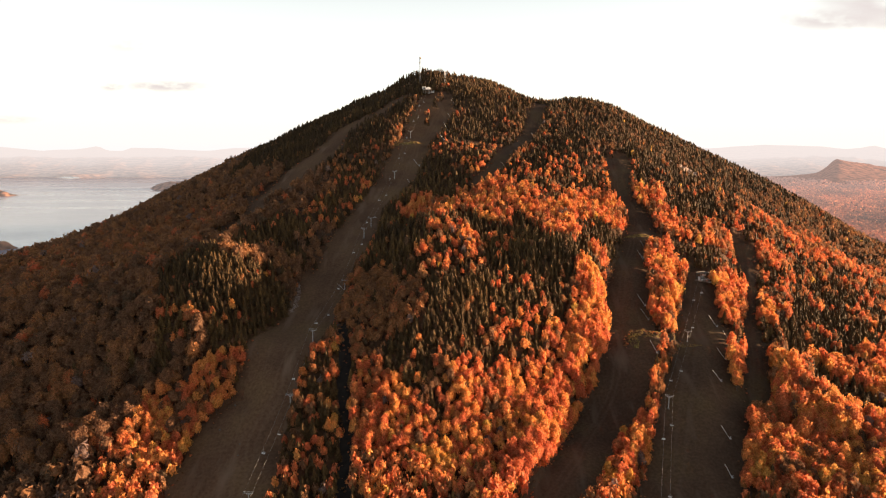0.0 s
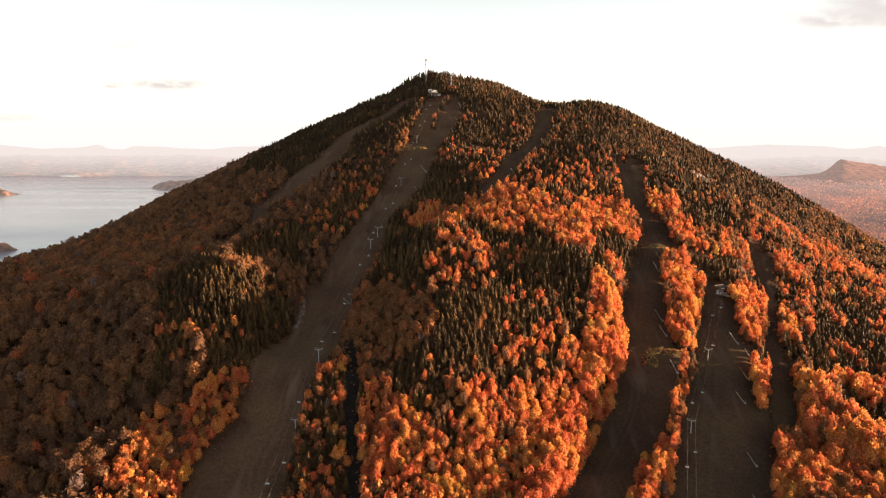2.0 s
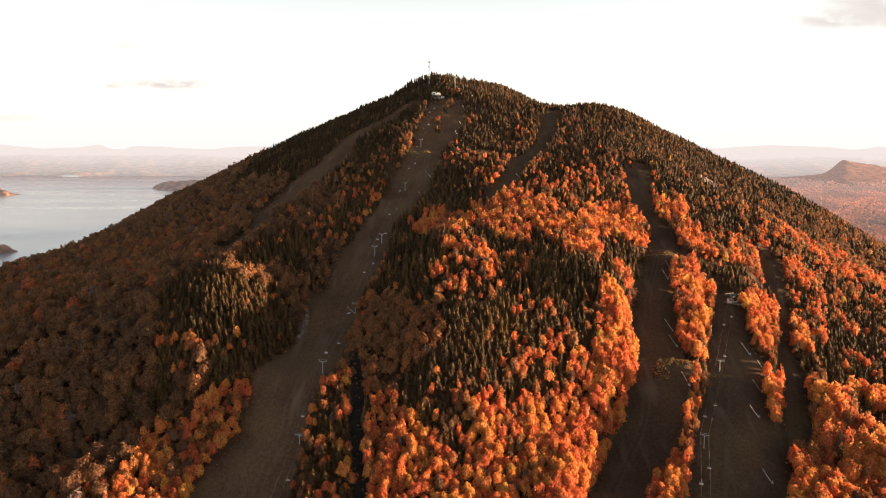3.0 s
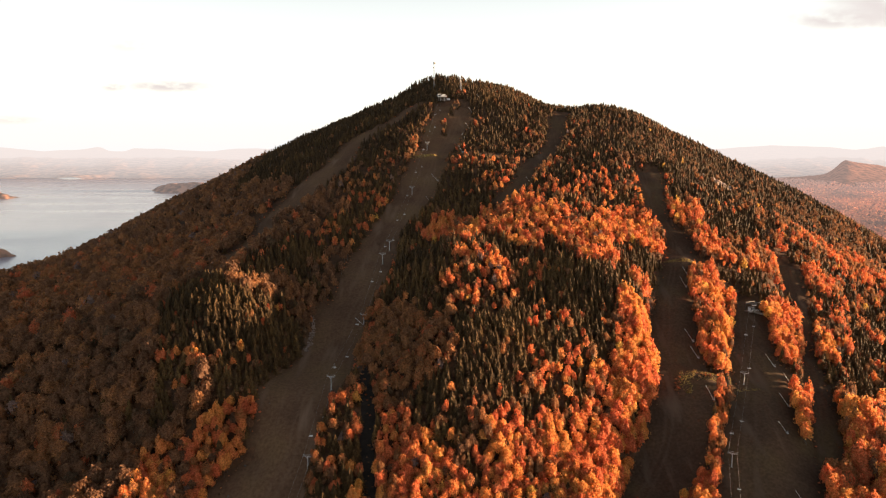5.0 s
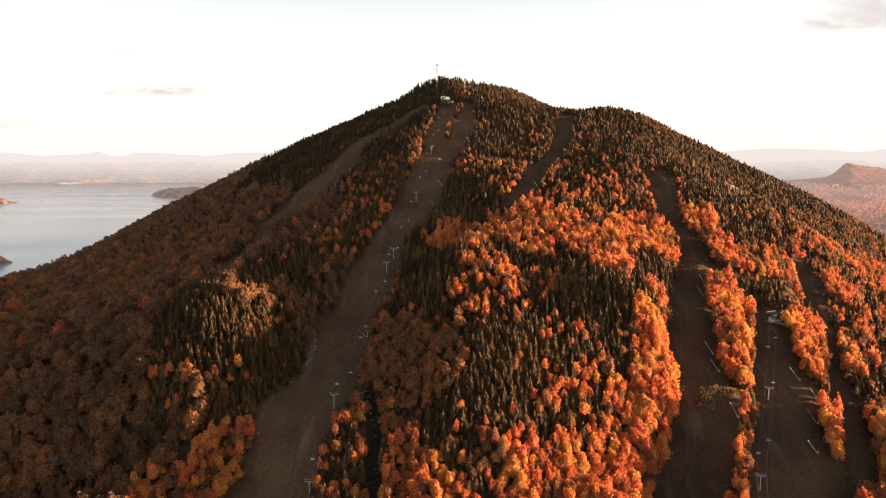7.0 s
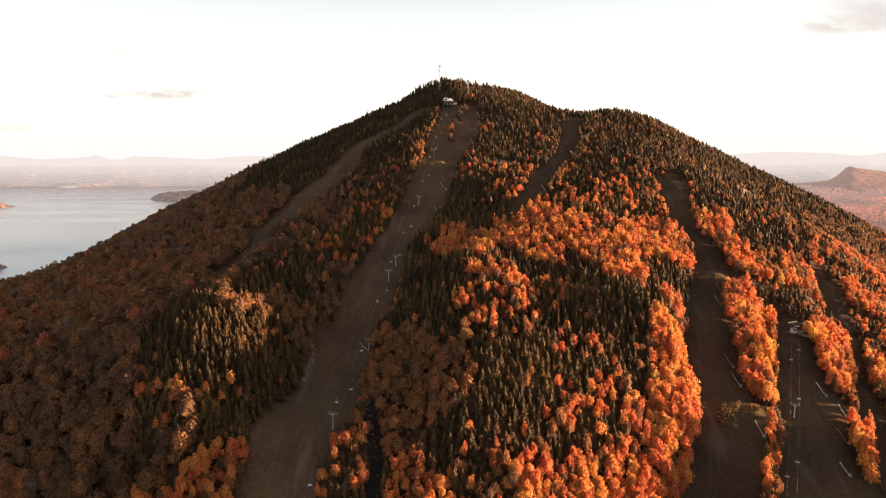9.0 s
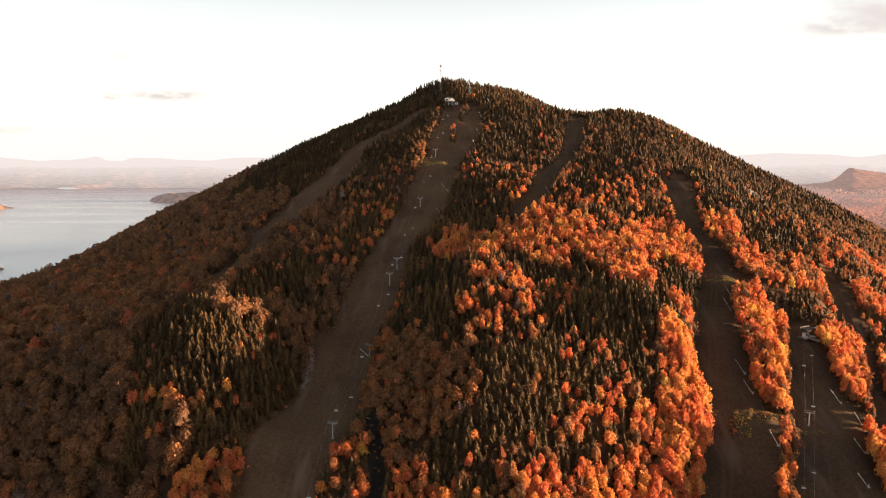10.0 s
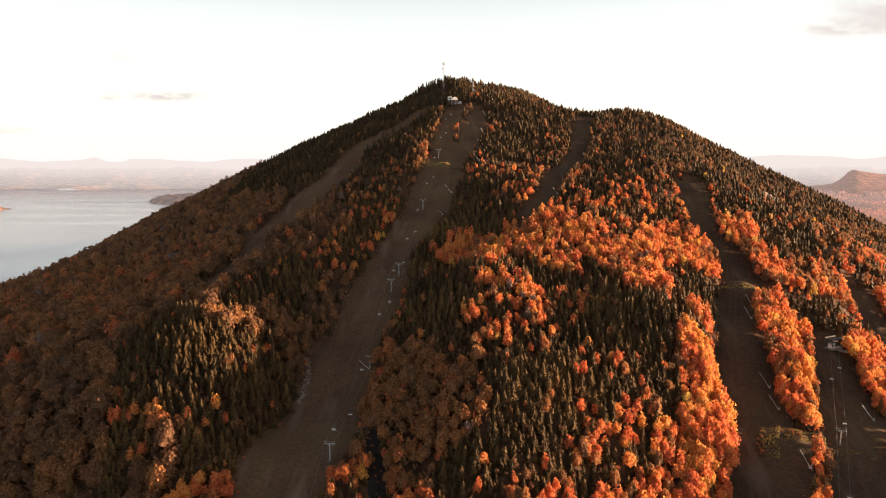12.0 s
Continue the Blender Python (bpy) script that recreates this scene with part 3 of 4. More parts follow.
def leaf_triangles(centres, normals, size, jitter):
    """One triangle for each tuft of leaves, facing roughly outwards."""
    n = len(centres)
    nn = normals + jitter * turned(n)
    nn /= np.linalg.norm(nn, axis=1)[:, None]
    u = np.cross(nn, turned(n))
    u /= np.linalg.norm(u, axis=1)[:, None]
    v = np.cross(nn, u)
    s = (size * rng.uniform(0.7, 1.35, n))[:, None]
    tri = np.stack([centres + s * u, centres - 0.5 * s * u + 0.87 * s * v, centres - 0.5 * s * u - 0.87 * s * v], 1)
    return tri.reshape(-1, 3)


g = (1 + 5**0.5) / 2
ICO_V = np.array([(-1, g, 0), (1, g, 0), (-1, -g, 0), (1, -g, 0), (0, -1, g), (0, 1, g), (0, -1, -g), (0, 1, -g), (g, 0, -1), (g, 0, 1), (-g, 0, -1), (-g, 0, 1)]) / math.hypot(1, g)
ICO_F = np.array([f for f in ((a, b, c) for a in range(12) for b in range(a + 1, 12) for c in range(b + 1, 12))
                  if all(abs(np.linalg.norm(ICO_V[p] - ICO_V[q]) - 2 / math.hypot(1, g)) < 1e-6 for p, q in ((f[0], f[1]), (f[1], f[2]), (f[0], f[2])))])


def dome(level):
    """Directions and faces of a rounded crown body, open below."""
    v, f = [tuple(p) for p in ICO_V], [tuple(q) for q in ICO_F]
    for _ in range(level):
        mid, out = {}, []

        def half(a, c):
            k = (min(a, c), max(a, c))
            if k not in mid:
                p = np.array(v[a]) + np.array(v[c])
                v.append(tuple(p / np.linalg.norm(p)))
                mid[k] = len(v) - 1
            return mid[k]

        for a, c, d in f:
            x, y, z = half(a, c), half(c, d), half(d, a)
            out += [(a, x, z), (c, y, x), (d, z, y), (x, y, z)]
        f = out
    v, f = np.array(v), np.array(f)
    return v, f[v[f][:, :, 2].mean(1) > (-0.45, -0.5, -0.35)[level]]


DOMES = (dome(0), dome(1), dome(2))


def broadleaf(level, tufts, size, lobes=8):
    """A crown of unit spread over a short trunk, swelling into rounded boughs: triangles of the crown, and of the trunk."""
    v, f = DOMES[level]
    axes = turned(lobes)
    axes[:, 2] = np.abs(axes[:, 2]) * 0.9 - 0.15
    axes /= np.linalg.norm(axes, axis=1)[:, None]
    swell = rng.uniform(0.08, 0.34, lobes)
    stretch = np.array((0.90, 0.90, 0.92)) * rng.uniform(0.86, 1.14, 3)
    lean = rng.normal(0, 0.09, 2)

    def shell(d):
        r = 0.71 + (swell * np.exp(15.0 * (d @ axes.T - 1))).sum(1)
        p = d * r[:, None] * stretch
        p[:, :2] *= (1.0 - 0.22 * np.clip(d[:, 2], 0, 1))[:, None]      # narrower towards the top
        p[:, :2] += lean * d[:, 2:]
        return p + (0, 0, 0.98)

    core = (0, 0, 0.98)
    body = core + (shell(v) - core) * rng.normal(0.80, 0.10, (len(v), 1)) + rng.normal(0, 0.02, v.shape)
    d = turned(tufts)
    d[:, 2] = np.where(d[:, 2] < -0.45, -d[:, 2], d[:, 2])
    at = core + (shell(d) - core) * (rng.uniform(0, 1, (tufts, 1)) ** 0.6 * 0.30 + 0.80)
    crown = np.concatenate([body[f].reshape(-1, 3), leaf_triangles(at, d, size, 0.8)])
    t = []
    ring = [np.array((math.cos(a), math.sin(a), 0)) for a in (0, 2.1, 4.2)]
    for k in range(3):
        a, c = ring[k] * 0.05, ring[(k + 1) % 3] * 0.05
        t += [a - (0, 0, 0.15), c - (0, 0, 0.15), np.array((0, 0, 1.0))]
    return crown, np.array(t)


def conifer(tiers, fans):
    """A spruce of unit height: drooping skirts of pointed boughs, one above the other."""
    tris = []
    base = 0.285 * rng.uniform(0.85, 1.2)
    for k in range(tiers):
        h = 0.06 + 0.80 * k / tiers
        top = np.array((rng.normal(0, 0.008), rng.normal(0, 0.008), min(1.0, h + 1.15 * 0.86 / tiers + 0.035)))
        if k == tiers - 1:
            top = np.array((0, 0, 1.0))
        r = base * (1 - h) ** 0.9 + 0.012
        turn = rng.uniform(0, 6.28)
        ring = []
        for j in range(2 * fans):
            a = turn + 3.1416 * (j + rng.uniform(-0.3, 0.3)) / fans
            q = r * (rng.uniform(0.8, 1.35) if j % 2 == 0 else rng.uniform(0.42, 0.7))
            ring.append(np.array((q * math.cos(a), q * math.sin(a), h + (rng.uniform(-0.03, 0.02) if j % 2 == 0 else rng.uniform(0.0, 0.03)))))
        for p, q in zip(ring, ring[1:] + ring[:1]):
            tris += [p, q, top]
    t = []
    for k in range(3):
        a, b = 2.1 * k, 2.1 * (k + 1)
        t += [np.array((0.014 * math.cos(a), 0.014 * math.sin(a), -0.03)), np.array((0.014 * math.cos(b), 0.014 * math.sin(b), -0.03)), np.array((0, 0, 0.5))]
    return np.array(tris), np.array(t)


def wood_of(x, y, z, tone, radius, height, templates, leaf, name):
    """Joins trees into one mesh."""
    pick = rng.integers(0, len(templates), len(x))
    spin = rng.uniform(0, 6.28, len(x))
    co, mat, tn = [], [], []
    for k, (crown, trunk) in enumerate(templates):
        q = np.flatnonzero(pick == k)
        if not len(q):
            continue
        both = np.concatenate([crown, trunk])
        c, s = np.cos(spin[q])[:, None], np.sin(spin[q])[:, None]
        px = (both[:, 0] * c - both[:, 1] * s) * radius[q, None] + x[q, None]
        py = (both[:, 0] * s + both[:, 1] * c) * radius[q, None] + y[q, None]
        pz = both[:, 2] * height[q, None] + z[q, None]
        co.append(np.stack([px, py, pz], -1).reshape(-1, 3))
        m = np.r_[np.zeros(len(crown) // 3, int), np.ones(len(trunk) // 3, int)]
        mat.append(np.tile(m, len(q)))
        tn.append(np.repeat(tone[q], len(both)))
    co = np.concatenate(co)
    return quick_mesh(name, co, np.arange(len(co)).reshape(-1, 3), [leaf, BARK], np.concatenate(mat), np.concatenate(tn))


NEAR = [broadleaf(1, 300, 0.094, 10) for _ in range(14)]
BIG = [broadleaf(1, 140, 0.122, 9) for _ in range(16)]
MID = [broadleaf(0, 52, 0.17, 7) for _ in range(14)]
SMALL = [broadleaf(0, 18, 0.24, 6) for _ in range(12)]
FIR_BIG = [conifer(11, 5) for _ in range(12)]
FIR_MID = [conifer(6, 5) for _ in range(9)]
FIR_SMALL = [conifer(3, 4) for _ in range(8)]
FIR_H = 7.6
BROW, ALONE, ALONE_FIR = 282.0, 295.0, 322.0   # between these lines each tree at the foot of the slope stands alone

bx, by = (np.concatenate(q) for q in zip(scatter(3.15, 226, 450), scatter(3.75, 450)))
st = stand_at(bx, by)
keep = (rng.uniform(size=len(bx)) > spruce_share(st[:, 0], bx, by)) & ((st[:, 0] > 0.1) | (rng.uniform(size=len(bx)) < 0.46))
bx, by, st = bx[keep], by[keep], st[keep]
patch = ripple(bx, by, 38, 41)
btone = np.clip(st[:, 1] + st[:, 2] * (0.6 * patch + rng.normal(0, 0.45, len(bx))), 0.0, 0.72)
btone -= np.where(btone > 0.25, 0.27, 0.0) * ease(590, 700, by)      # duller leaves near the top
btone = np.where((by > 590) & (bx < -12) & (rng.uniform(size=len(bx)) < 0.8), np.minimum(btone, 0.29), btone)      # lower, browner leaf tone high on the western side
odd = rng.uniform(size=len(bx))
btone = np.where(odd < 0.05, rng.uniform(0.0, 0.3, len(bx)), np.where(odd > 0.990, 1.0, np.where(odd > 0.965, btone + 0.16, btone)))
bsize = st[:, 3] * rng.uniform(0.78, 1.16, len(bx)) * np.where(by < 450, 0.95, 1.0) * (1.0 - 0.18 * ease(400, 720, by))
btone -= np.where(btone > 0.3, 0.11, 0.0) * ease(430, 520, by) * ease(120, 200, bx)      # muted leaves on the eastern shoulder
west = ease(-120, -220, bx) * ease(400, 470, by)      # western flank: leaf tone lifted, painting in haze and sky light
btone += 0.075 * west
bsize *= np.where((bx > -82) & (bx < -48) & (by < 360), 0.86, 1.0)      # low belt beside the main trail
flank = ease(-90, -150, bx) * (st[:, 0] < 0.1)      # broad puffs on the western flank
bsize *= 1 + 0.5 * flank * rng.uniform(0.35, 1.5, len(bx))
bsize *= np.where((bx > 165) & (bx < 250) & (by < 386), 1.28, 1.0) * np.where((bx > 191) & (bx < 225) & (by > 318) & (by < 376), 1.2, 1.0)
rim = near_lines(bx, by, [LINES["east"] - (14.0, 0.0, 0.0)], 3.0) & (by < 440) & (bx < 112)      # full crowns along the sunlit rim above the trail
bsize *= np.where(rim, 1.22, 1.0)
# leaf tones raised to orange here, painting sunlight onto the rim
btone = np.where(rim, np.clip(btone, 0.44, 0.74), btone)
bsize *= low_strip(bx, by)
bz = ground_height(bx, by)
btall = np.where(st[:, 0] == 0.05, 0.74, 1.0) * bsize * rng.uniform(0.96, 1.2, len(bx)) * (1 - 0.27 * flank) * np.where((bx > 191) & (bx < 225) & (by > 318) & (by < 376), 1.15, 1.0) * np.where((bx > 95) & (by > 360) & (by < 580), 1.1, 1.0)

cx, cy = (np.concatenate(q) for q in zip(scatter(2.9, 226, 450), scatter(3.45, 450)))
sc = stand_at(cx, cy)
keep = rng.uniform(size=len(cx)) < spruce_share(sc[:, 0], cx, cy) * 0.92
cx, cy, sc = cx[keep], cy[keep], sc[keep]
ctone = 0.42 + 0.22 * ripple(cx, cy, 60, 42) + rng.normal(0, 0.18, len(cx))
csize = rng.uniform(0.64, 1.18, len(cx)) * rng.choice((1.0, 1.0, 1.24), len(cx)) * (1.0 - 0.20 * ease(480, 700, cy) + 0.10 * ease(760, 830, cy))
csize *= 1 + 0.16 * ease(-40, -80, cx) * ease(640, 700, cy)      # tall trees along the western crest
csize *= 1 + 0.28 * np.exp(-(((cx + 122) / 26) ** 2 + ((cy - 402) / 30) ** 2) ** 2)   # old tall spruces on the western spur
# darker needles on the spur, standing in for its partial shade
ctone -= 0.12 * np.exp(-(((cx + 135) / 40) ** 2 + ((cy - 395) / 40) ** 2) ** 2)
ctone -= (0.22 + 0.05 * ease(100, 200, cx)) * ease(540, 660, cy)      # darker needle tone near the top, slightly more so to the east
csize *= 1 - 0.32 * np.exp(-(((cx - 4) / 34) ** 2 + ((cy - 411) / 20) ** 2) ** 2)      # trees kept low along the rounded spur, letting sun through to the west
csize *= np.where((cx > 191) & (cx < 225) & (cy > 318) & (cy < 376), 1.4, 1.0)
csize *= low_strip(cx, cy)
cz = ground_height(cx, cy)

ux, uy = scatter(3.7)
su = stand_at(ux, uy)
keep = (uy < 440) & (uy > BROW) & (rng.uniform(size=len(ux)) > 0.45 * su[:, 0])
ux, uy, su = ux[keep], uy[keep], su[keep]
utone = np.clip(np.where(su[:, 0] > 0.5, 0.08, su[:, 1] * 0.92) + rng.normal(0, 0.12, len(ux)), 0.0, 0.9)
usize = np.where(su[:, 0] > 0.5, rng.uniform(0.35, 0.65, len(ux)), rng.uniform(0.5, 0.92, len(ux)))
LOW = [broadleaf(0, 20, 0.24, 4) for _ in range(5)]
near_b, near_c = (by >= BROW) & (by < ALONE), (cy >= BROW) & (cy < ALONE_FIR)
for sel, temps, label in ((by < BROW, SMALL, "autumn broadleaf trees at the foot of the mountain"), ((by >= ALONE) & (by < 345), NEAR, "orange and red broadleaf trees low on the slope"),
                          ((by >= 345) & (by < 440), BIG, "orange, red and rust broadleaf trees in autumn leaf"), ((by >= 440) & (by < 600), MID, "orange and rust broadleaf trees halfway up the mountain"),
                          (by >= 600, SMALL, "autumn broadleaf trees high on the mountain")):
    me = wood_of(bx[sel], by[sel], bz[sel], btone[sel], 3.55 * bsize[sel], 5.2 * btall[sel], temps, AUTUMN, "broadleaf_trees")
    tagged(new("broadleaf_forest", me), label, "trees", kind="stuff")
for sel, temps, label in ((cy < BROW, FIR_SMALL, "dark spruces at the foot of the mountain"), ((cy >= ALONE_FIR) & (cy < 430), FIR_BIG, "dark green spruces standing close together"),
                          ((cy >= 430) & (cy < 560), FIR_MID, "dark green spruces halfway up the mountain"), (cy >= 560, FIR_SMALL, "small dark spruces on the upper slopes")):
    me = wood_of(cx[sel], cy[sel], cz[sel], ctone[sel], FIR_H * csize[sel], FIR_H * csize[sel], temps, NEEDLES, "spruce_trees")
    tagged(new("spruce_forest", me), label, "trees", kind="stuff")
me = wood_of(ux, uy, ground_height(ux, uy), utone, 3.2 * usize, 5.0 * usize, LOW, AUTUMN, "young_broadleaf_trees")
tagged(new("young_broadleaf_forest", me), "young rust and orange trees filling gaps between taller ones", "trees", kind="stuff")


# low bushes along the edges of the trails
ex, ey = [], []
for line in LINES.values():
    d = np.gradient(line[:, :2], axis=0)
    d /= np.linalg.norm(d, axis=1)[:, None]
    for sgn in (-1, 1):
        for _ in range(3):
            w = sgn * (line[:, 2] + rng.uniform(-2.2, 2.5, len(line)))
            ex.append(line[:, 0] + d[:, 1] * w + rng.uniform(-2, 2, len(line)))
            ey.append(line[:, 1] - d[:, 0] * w + rng.uniform(-2, 2, len(line)))
ex, ey = np.concatenate(ex), np.concatenate(ey)
keep = (rng.uniform(size=len(ex)) < 0.62) & ~near_lines(ex, ey, LINES.values(), -2.6) & ~((np.abs(ex + 97.5) < 5) & (ey > 393) & (ey < 427))
row = rng.uniform(0, 1, 40)
ex = np.concatenate([ex[keep], rng.normal(137, 6.5, 44), 114 + 7 * row + rng.normal(0, 0.7, 40)])
ey = np.concatenate([ey[keep], rng.normal(391, 3.0, 44), 380 + 15 * row + rng.normal(0, 0.7, 40)])
esize = rng.uniform(0.12, 0.34, len(ex))
SCRUB = [broadleaf(0, 12, 0.32, 3) for _ in range(5)]
me = wood_of(ex, ey, ground_height(ex, ey) + 0.1, rng.uniform(0.0, 0.62, len(ex)) ** 1.4, 3.4 * esize, 2.6 * esize, SCRUB, AUTUMN, "edge_bushes")
tagged(new("edge_bushes", me), "low brown and rust bushes along the trail edges", "bushes", kind="stuff")


# tall dry grass on the sunlit link between the trails and on the two level shelves
def grass_tufts(cx0, cy0, rx, ry, count, tall):
    a, q = rng.uniform(0, 6.283, count), np.sqrt(rng.uniform(0, 1, count))
    x, y = cx0 + rx * q * np.cos(a), cy0 + ry * q * np.sin(a)
    z = ground_height(x, y) + 0.15
    turn, h = rng.uniform(0, 6.283, count), tall * rng.uniform(0.5, 1.3, count)
    u = np.stack([np.cos(turn), np.sin(turn), 0 * turn], 1) * (0.75 * h)[:, None]
    foot = np.stack([x, y, z], 1)
    tip = foot + np.stack([rng.normal(0, 0.2, count), rng.normal(0, 0.2, count), h], 1)
    return np.stack([foot - u, foot + u, tip], 1).reshape(-1, 3)


# dry grass, its colours brightened to paint in the low sun
STRAW = leaf_material("tall_dry_grass", [(0.0, (0.22, 0.175, 0.06)), (0.5, (0.38, 0.29, 0.09)), (1.0, (0.50, 0.35, 0.13))], 0.3, 0.5)
SHELVES = ((135, 391, 15, 6, 2600, 0.55), (120, 384, 3, 7, 240, 0.8), (BENCHES[1][0], BENCHES[1][1], 12, 2.5, 700, 0.5), (BENCHES[2][0], BENCHES[2][1], 15, 3.0, 900, 0.5), (BENCHES[3][0], BENCHES[3][1], 10, 2.0, 420, 0.5))
for shelf in SHELVES:
    co = grass_tufts(*shelf)
    me = quick_mesh("grass_tufts", co, np.arange(len(co)).reshape(-1, 3), [STRAW], None, np.repeat(np.clip(rng.normal(0.5, 0.25, len(co) // 3), 0, 1), 3))
    tagged(new("tall_grass", me), "sunlit dry yellow-green grass on a level shelf of the trail", "grass", kind="stuff")


def tri_mesh(name, co, mat, tone):
    return quick_mesh(name, co, np.arange(len(co)).reshape(-1, 3), [mat], None, np.full(len(co), tone))


def prism(a, b, r0, r1, sides=5):
    """Triangles of a tapered limb."""
    a, b = np.array(a, float), np.array(b, float)
    w = (b - a) / np.linalg.norm(b - a)
    u = np.cross(w, (0.3, 0.9, 0.1))
    u /= np.linalg.norm(u)
    v = np.cross(w, u)
    ring = [math.cos(6.283 * k / sides) * u + math.sin(6.283 * k / sides) * v for k in range(sides + 1)]
    out = []
    for p, q in zip(ring, ring[1:]):
        out += [a + p * r0, a + q * r0, b + q * r1, a + p * r0, b + q * r1, b + p * r1]
    return np.array(out)


def limbs(height, spread):
    """A tapered trunk with side limbs."""
    out = [prism((0, 0, -0.5), (0, 0, 0.55 * height), 0.030 * height, 0.018 * height, 7), prism((0, 0, 0.55 * height), (0.1, 0.05, 0.85 * height), 0.018 * height, 0.005 * height)]
    for k in range(6):
        a, h0 = 1.05 * k + 0.3, (0.28 + 0.07 * k) * height
        out.append(prism((0, 0, h0), (0.62 * spread * math.cos(a), 0.62 * spread * math.sin(a), h0 + 0.2 * height), 0.011 * height, 0.004 * height, 4))
    return np.concatenate(out)


def tree_model(name, crown, trunk, leaf, tone, label, group):
    base = new(name)
    base.empty_display_size = 0.5
    new("crown", tri_mesh("crown", crown, leaf, tone)).parent = base
    new("trunk", tri_mesh("trunk", trunk, BARK, tone)).parent = base
    return tagged(base, label, "tree", group)


MAPLES = [(0.12, "dull brown broadleaf tree in late autumn leaf"), (0.30, "rust-red maple in autumn leaf"), (0.45, "red-orange maple in full autumn colour"),
          (0.60, "bright orange maple in full autumn colour"), (0.80, "golden yellow birch in autumn leaf")]
models = []
for tone, label in MAPLES:
    for v in range(3):
        crown, trunk = broadleaf(1, 520, 0.08, 11)
        s = np.array((3.3, 3.3, 5.2))
        models.append((tone, crown * s, limbs(9.5, 3.3), label))
first = {}
for i in np.flatnonzero(near_b):
    want = min(range(len(MAPLES)), key=lambda k: abs(MAPLES[k][0] - btone[i]))
    k = want * 3 + int(rng.integers(0, 3))
    m = pose(bx[i], by[i], bz[i], 0, 0, rng.uniform(0, 360)) @ Matrix.Scale(bsize[i], 4)
    if k not in first:
        tone, crown, trunk, label = models[k]
        first[k] = tree_model("broadleaf_tree", crown, trunk, AUTUMN, tone, label, "broadleaf trees at the foot of the slope")
        first[k].matrix_basis = m
    else:
        q = copy_thing(first[k], m)
        q.matrix_basis = m
fir_first = {}
for i in np.flatnonzero(near_c):
    k = int(rng.integers(0, 4))
    m = pose(cx[i], cy[i], cz[i], 0, 0, rng.uniform(0, 360)) @ Matrix.Scale(csize[i], 4)
    if k not in fir_first:
        crown, trunk = conifer(12, 9)
        fir_first[k] = tree_model("spruce_tree", crown * FIR_H, prism((0, 0, -0.4), (0, 0, 0.93 * FIR_H), 0.15, 0.02, 7), NEEDLES, 0.45, "dark green spruce among autumn trees", "spruces at the foot of the slope")
        fir_first[k].matrix_basis = m
    else:
        q = copy_thing(fir_first[k], m)
        q.matrix_basis = m


# single tall trees that stand above the shaded western woods
for kind, x, y in [('spruce', -189, 344), ('spruce', -175, 342), ('spruce', -153, 358), ('spruce', -133, 357), ('maple', -167, 363), ('maple', -197, 336)]:
    if kind == "spruce":
        crown, trunk = conifer(12, 8)
        lone = tree_model("spruce_tree", crown * 11.5, prism((0, 0, -0.4), (0, 0, 10.7), 0.2, 0.03, 7), NEEDLES, 0.8, "tall pale spruce standing above dark autumn woods", "tall trees on the western flank")
    else:
        crown, trunk = broadleaf(2, 520, 0.075, 11)
        lone = tree_model("broadleaf_tree", crown * np.array((3.5, 3.5, 5.6)), limbs(10.2, 3.3), AUTUMN, 0.52, "tall orange maple standing above dark autumn woods", "tall trees on the western flank")
    lone.matrix_basis = pose(x, y, float(ground_height(np.array([x]), np.array([y]))[0]), 0, 0, x % 360)


# ---- distance: far shore, ridges, lone hill, lowland, islands ----
def bumps(name, xs, ys, height, mat, label):
    mx, my = np.meshgrid(xs, ys)
    return tagged(new(name, grid_mesh(name, xs, ys, height(mx, my), mat)), label, "backdrop", kind="structure")


RIDGE_X = (-5300, -3460, -3280, -3110, -2890, -2755, -2667, -2600, -2470, -2404, -2183, -2050, -1780, -1610, -600, 700, 2050, 2480, 2700, 2920, 3130, 3230, 3330, 3460, 5300)
RIDGE_Z = (205, 224, 208, 193, 198, 211, 224, 192, 189, 214, 214, 200, 196, 216, 205, 205, 214, 240, 236, 228, 212, 216, 238, 206, 205)


def far_shore(x, y):
    shore = ease(4620, 4670, y + 25 * ripple(x, y, 420, 8))
    low = shore * (22 + 5 * ripple(x, y, 420, 51) + 2.5 * ripple(x, y, 70, 52) + 1.5 * ripple(x, y, 26, 57))
    mid = ease(4665, 4790, y) * (64 + 9 * ripple(x, y, 900, 53) + 4 * ripple(x, y, 160, 54) + 1.5 * ripple(x, y, 45, 58))
    rise = ease(4780, 4890, y) * (56 + 6 * ripple(x, y, 1100, 59) + 3 * ripple(x, y, 210, 60))
    line = np.interp(x, RIDGE_X, RIDGE_Z) + 3 * ripple(x, 0 * y, 240, 56)
    return np.maximum(low + mid + rise, ease(4885, 4945, y) * line) - 1.0


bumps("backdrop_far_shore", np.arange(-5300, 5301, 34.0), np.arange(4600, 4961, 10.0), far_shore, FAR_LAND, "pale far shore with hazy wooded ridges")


def lowland(x, y):
    return 5.5 + 0.5 * ripple(x, y, 900, 61) - 8 * ease(420, 340, x)


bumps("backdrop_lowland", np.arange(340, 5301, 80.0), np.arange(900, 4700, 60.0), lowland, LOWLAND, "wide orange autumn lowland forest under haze")


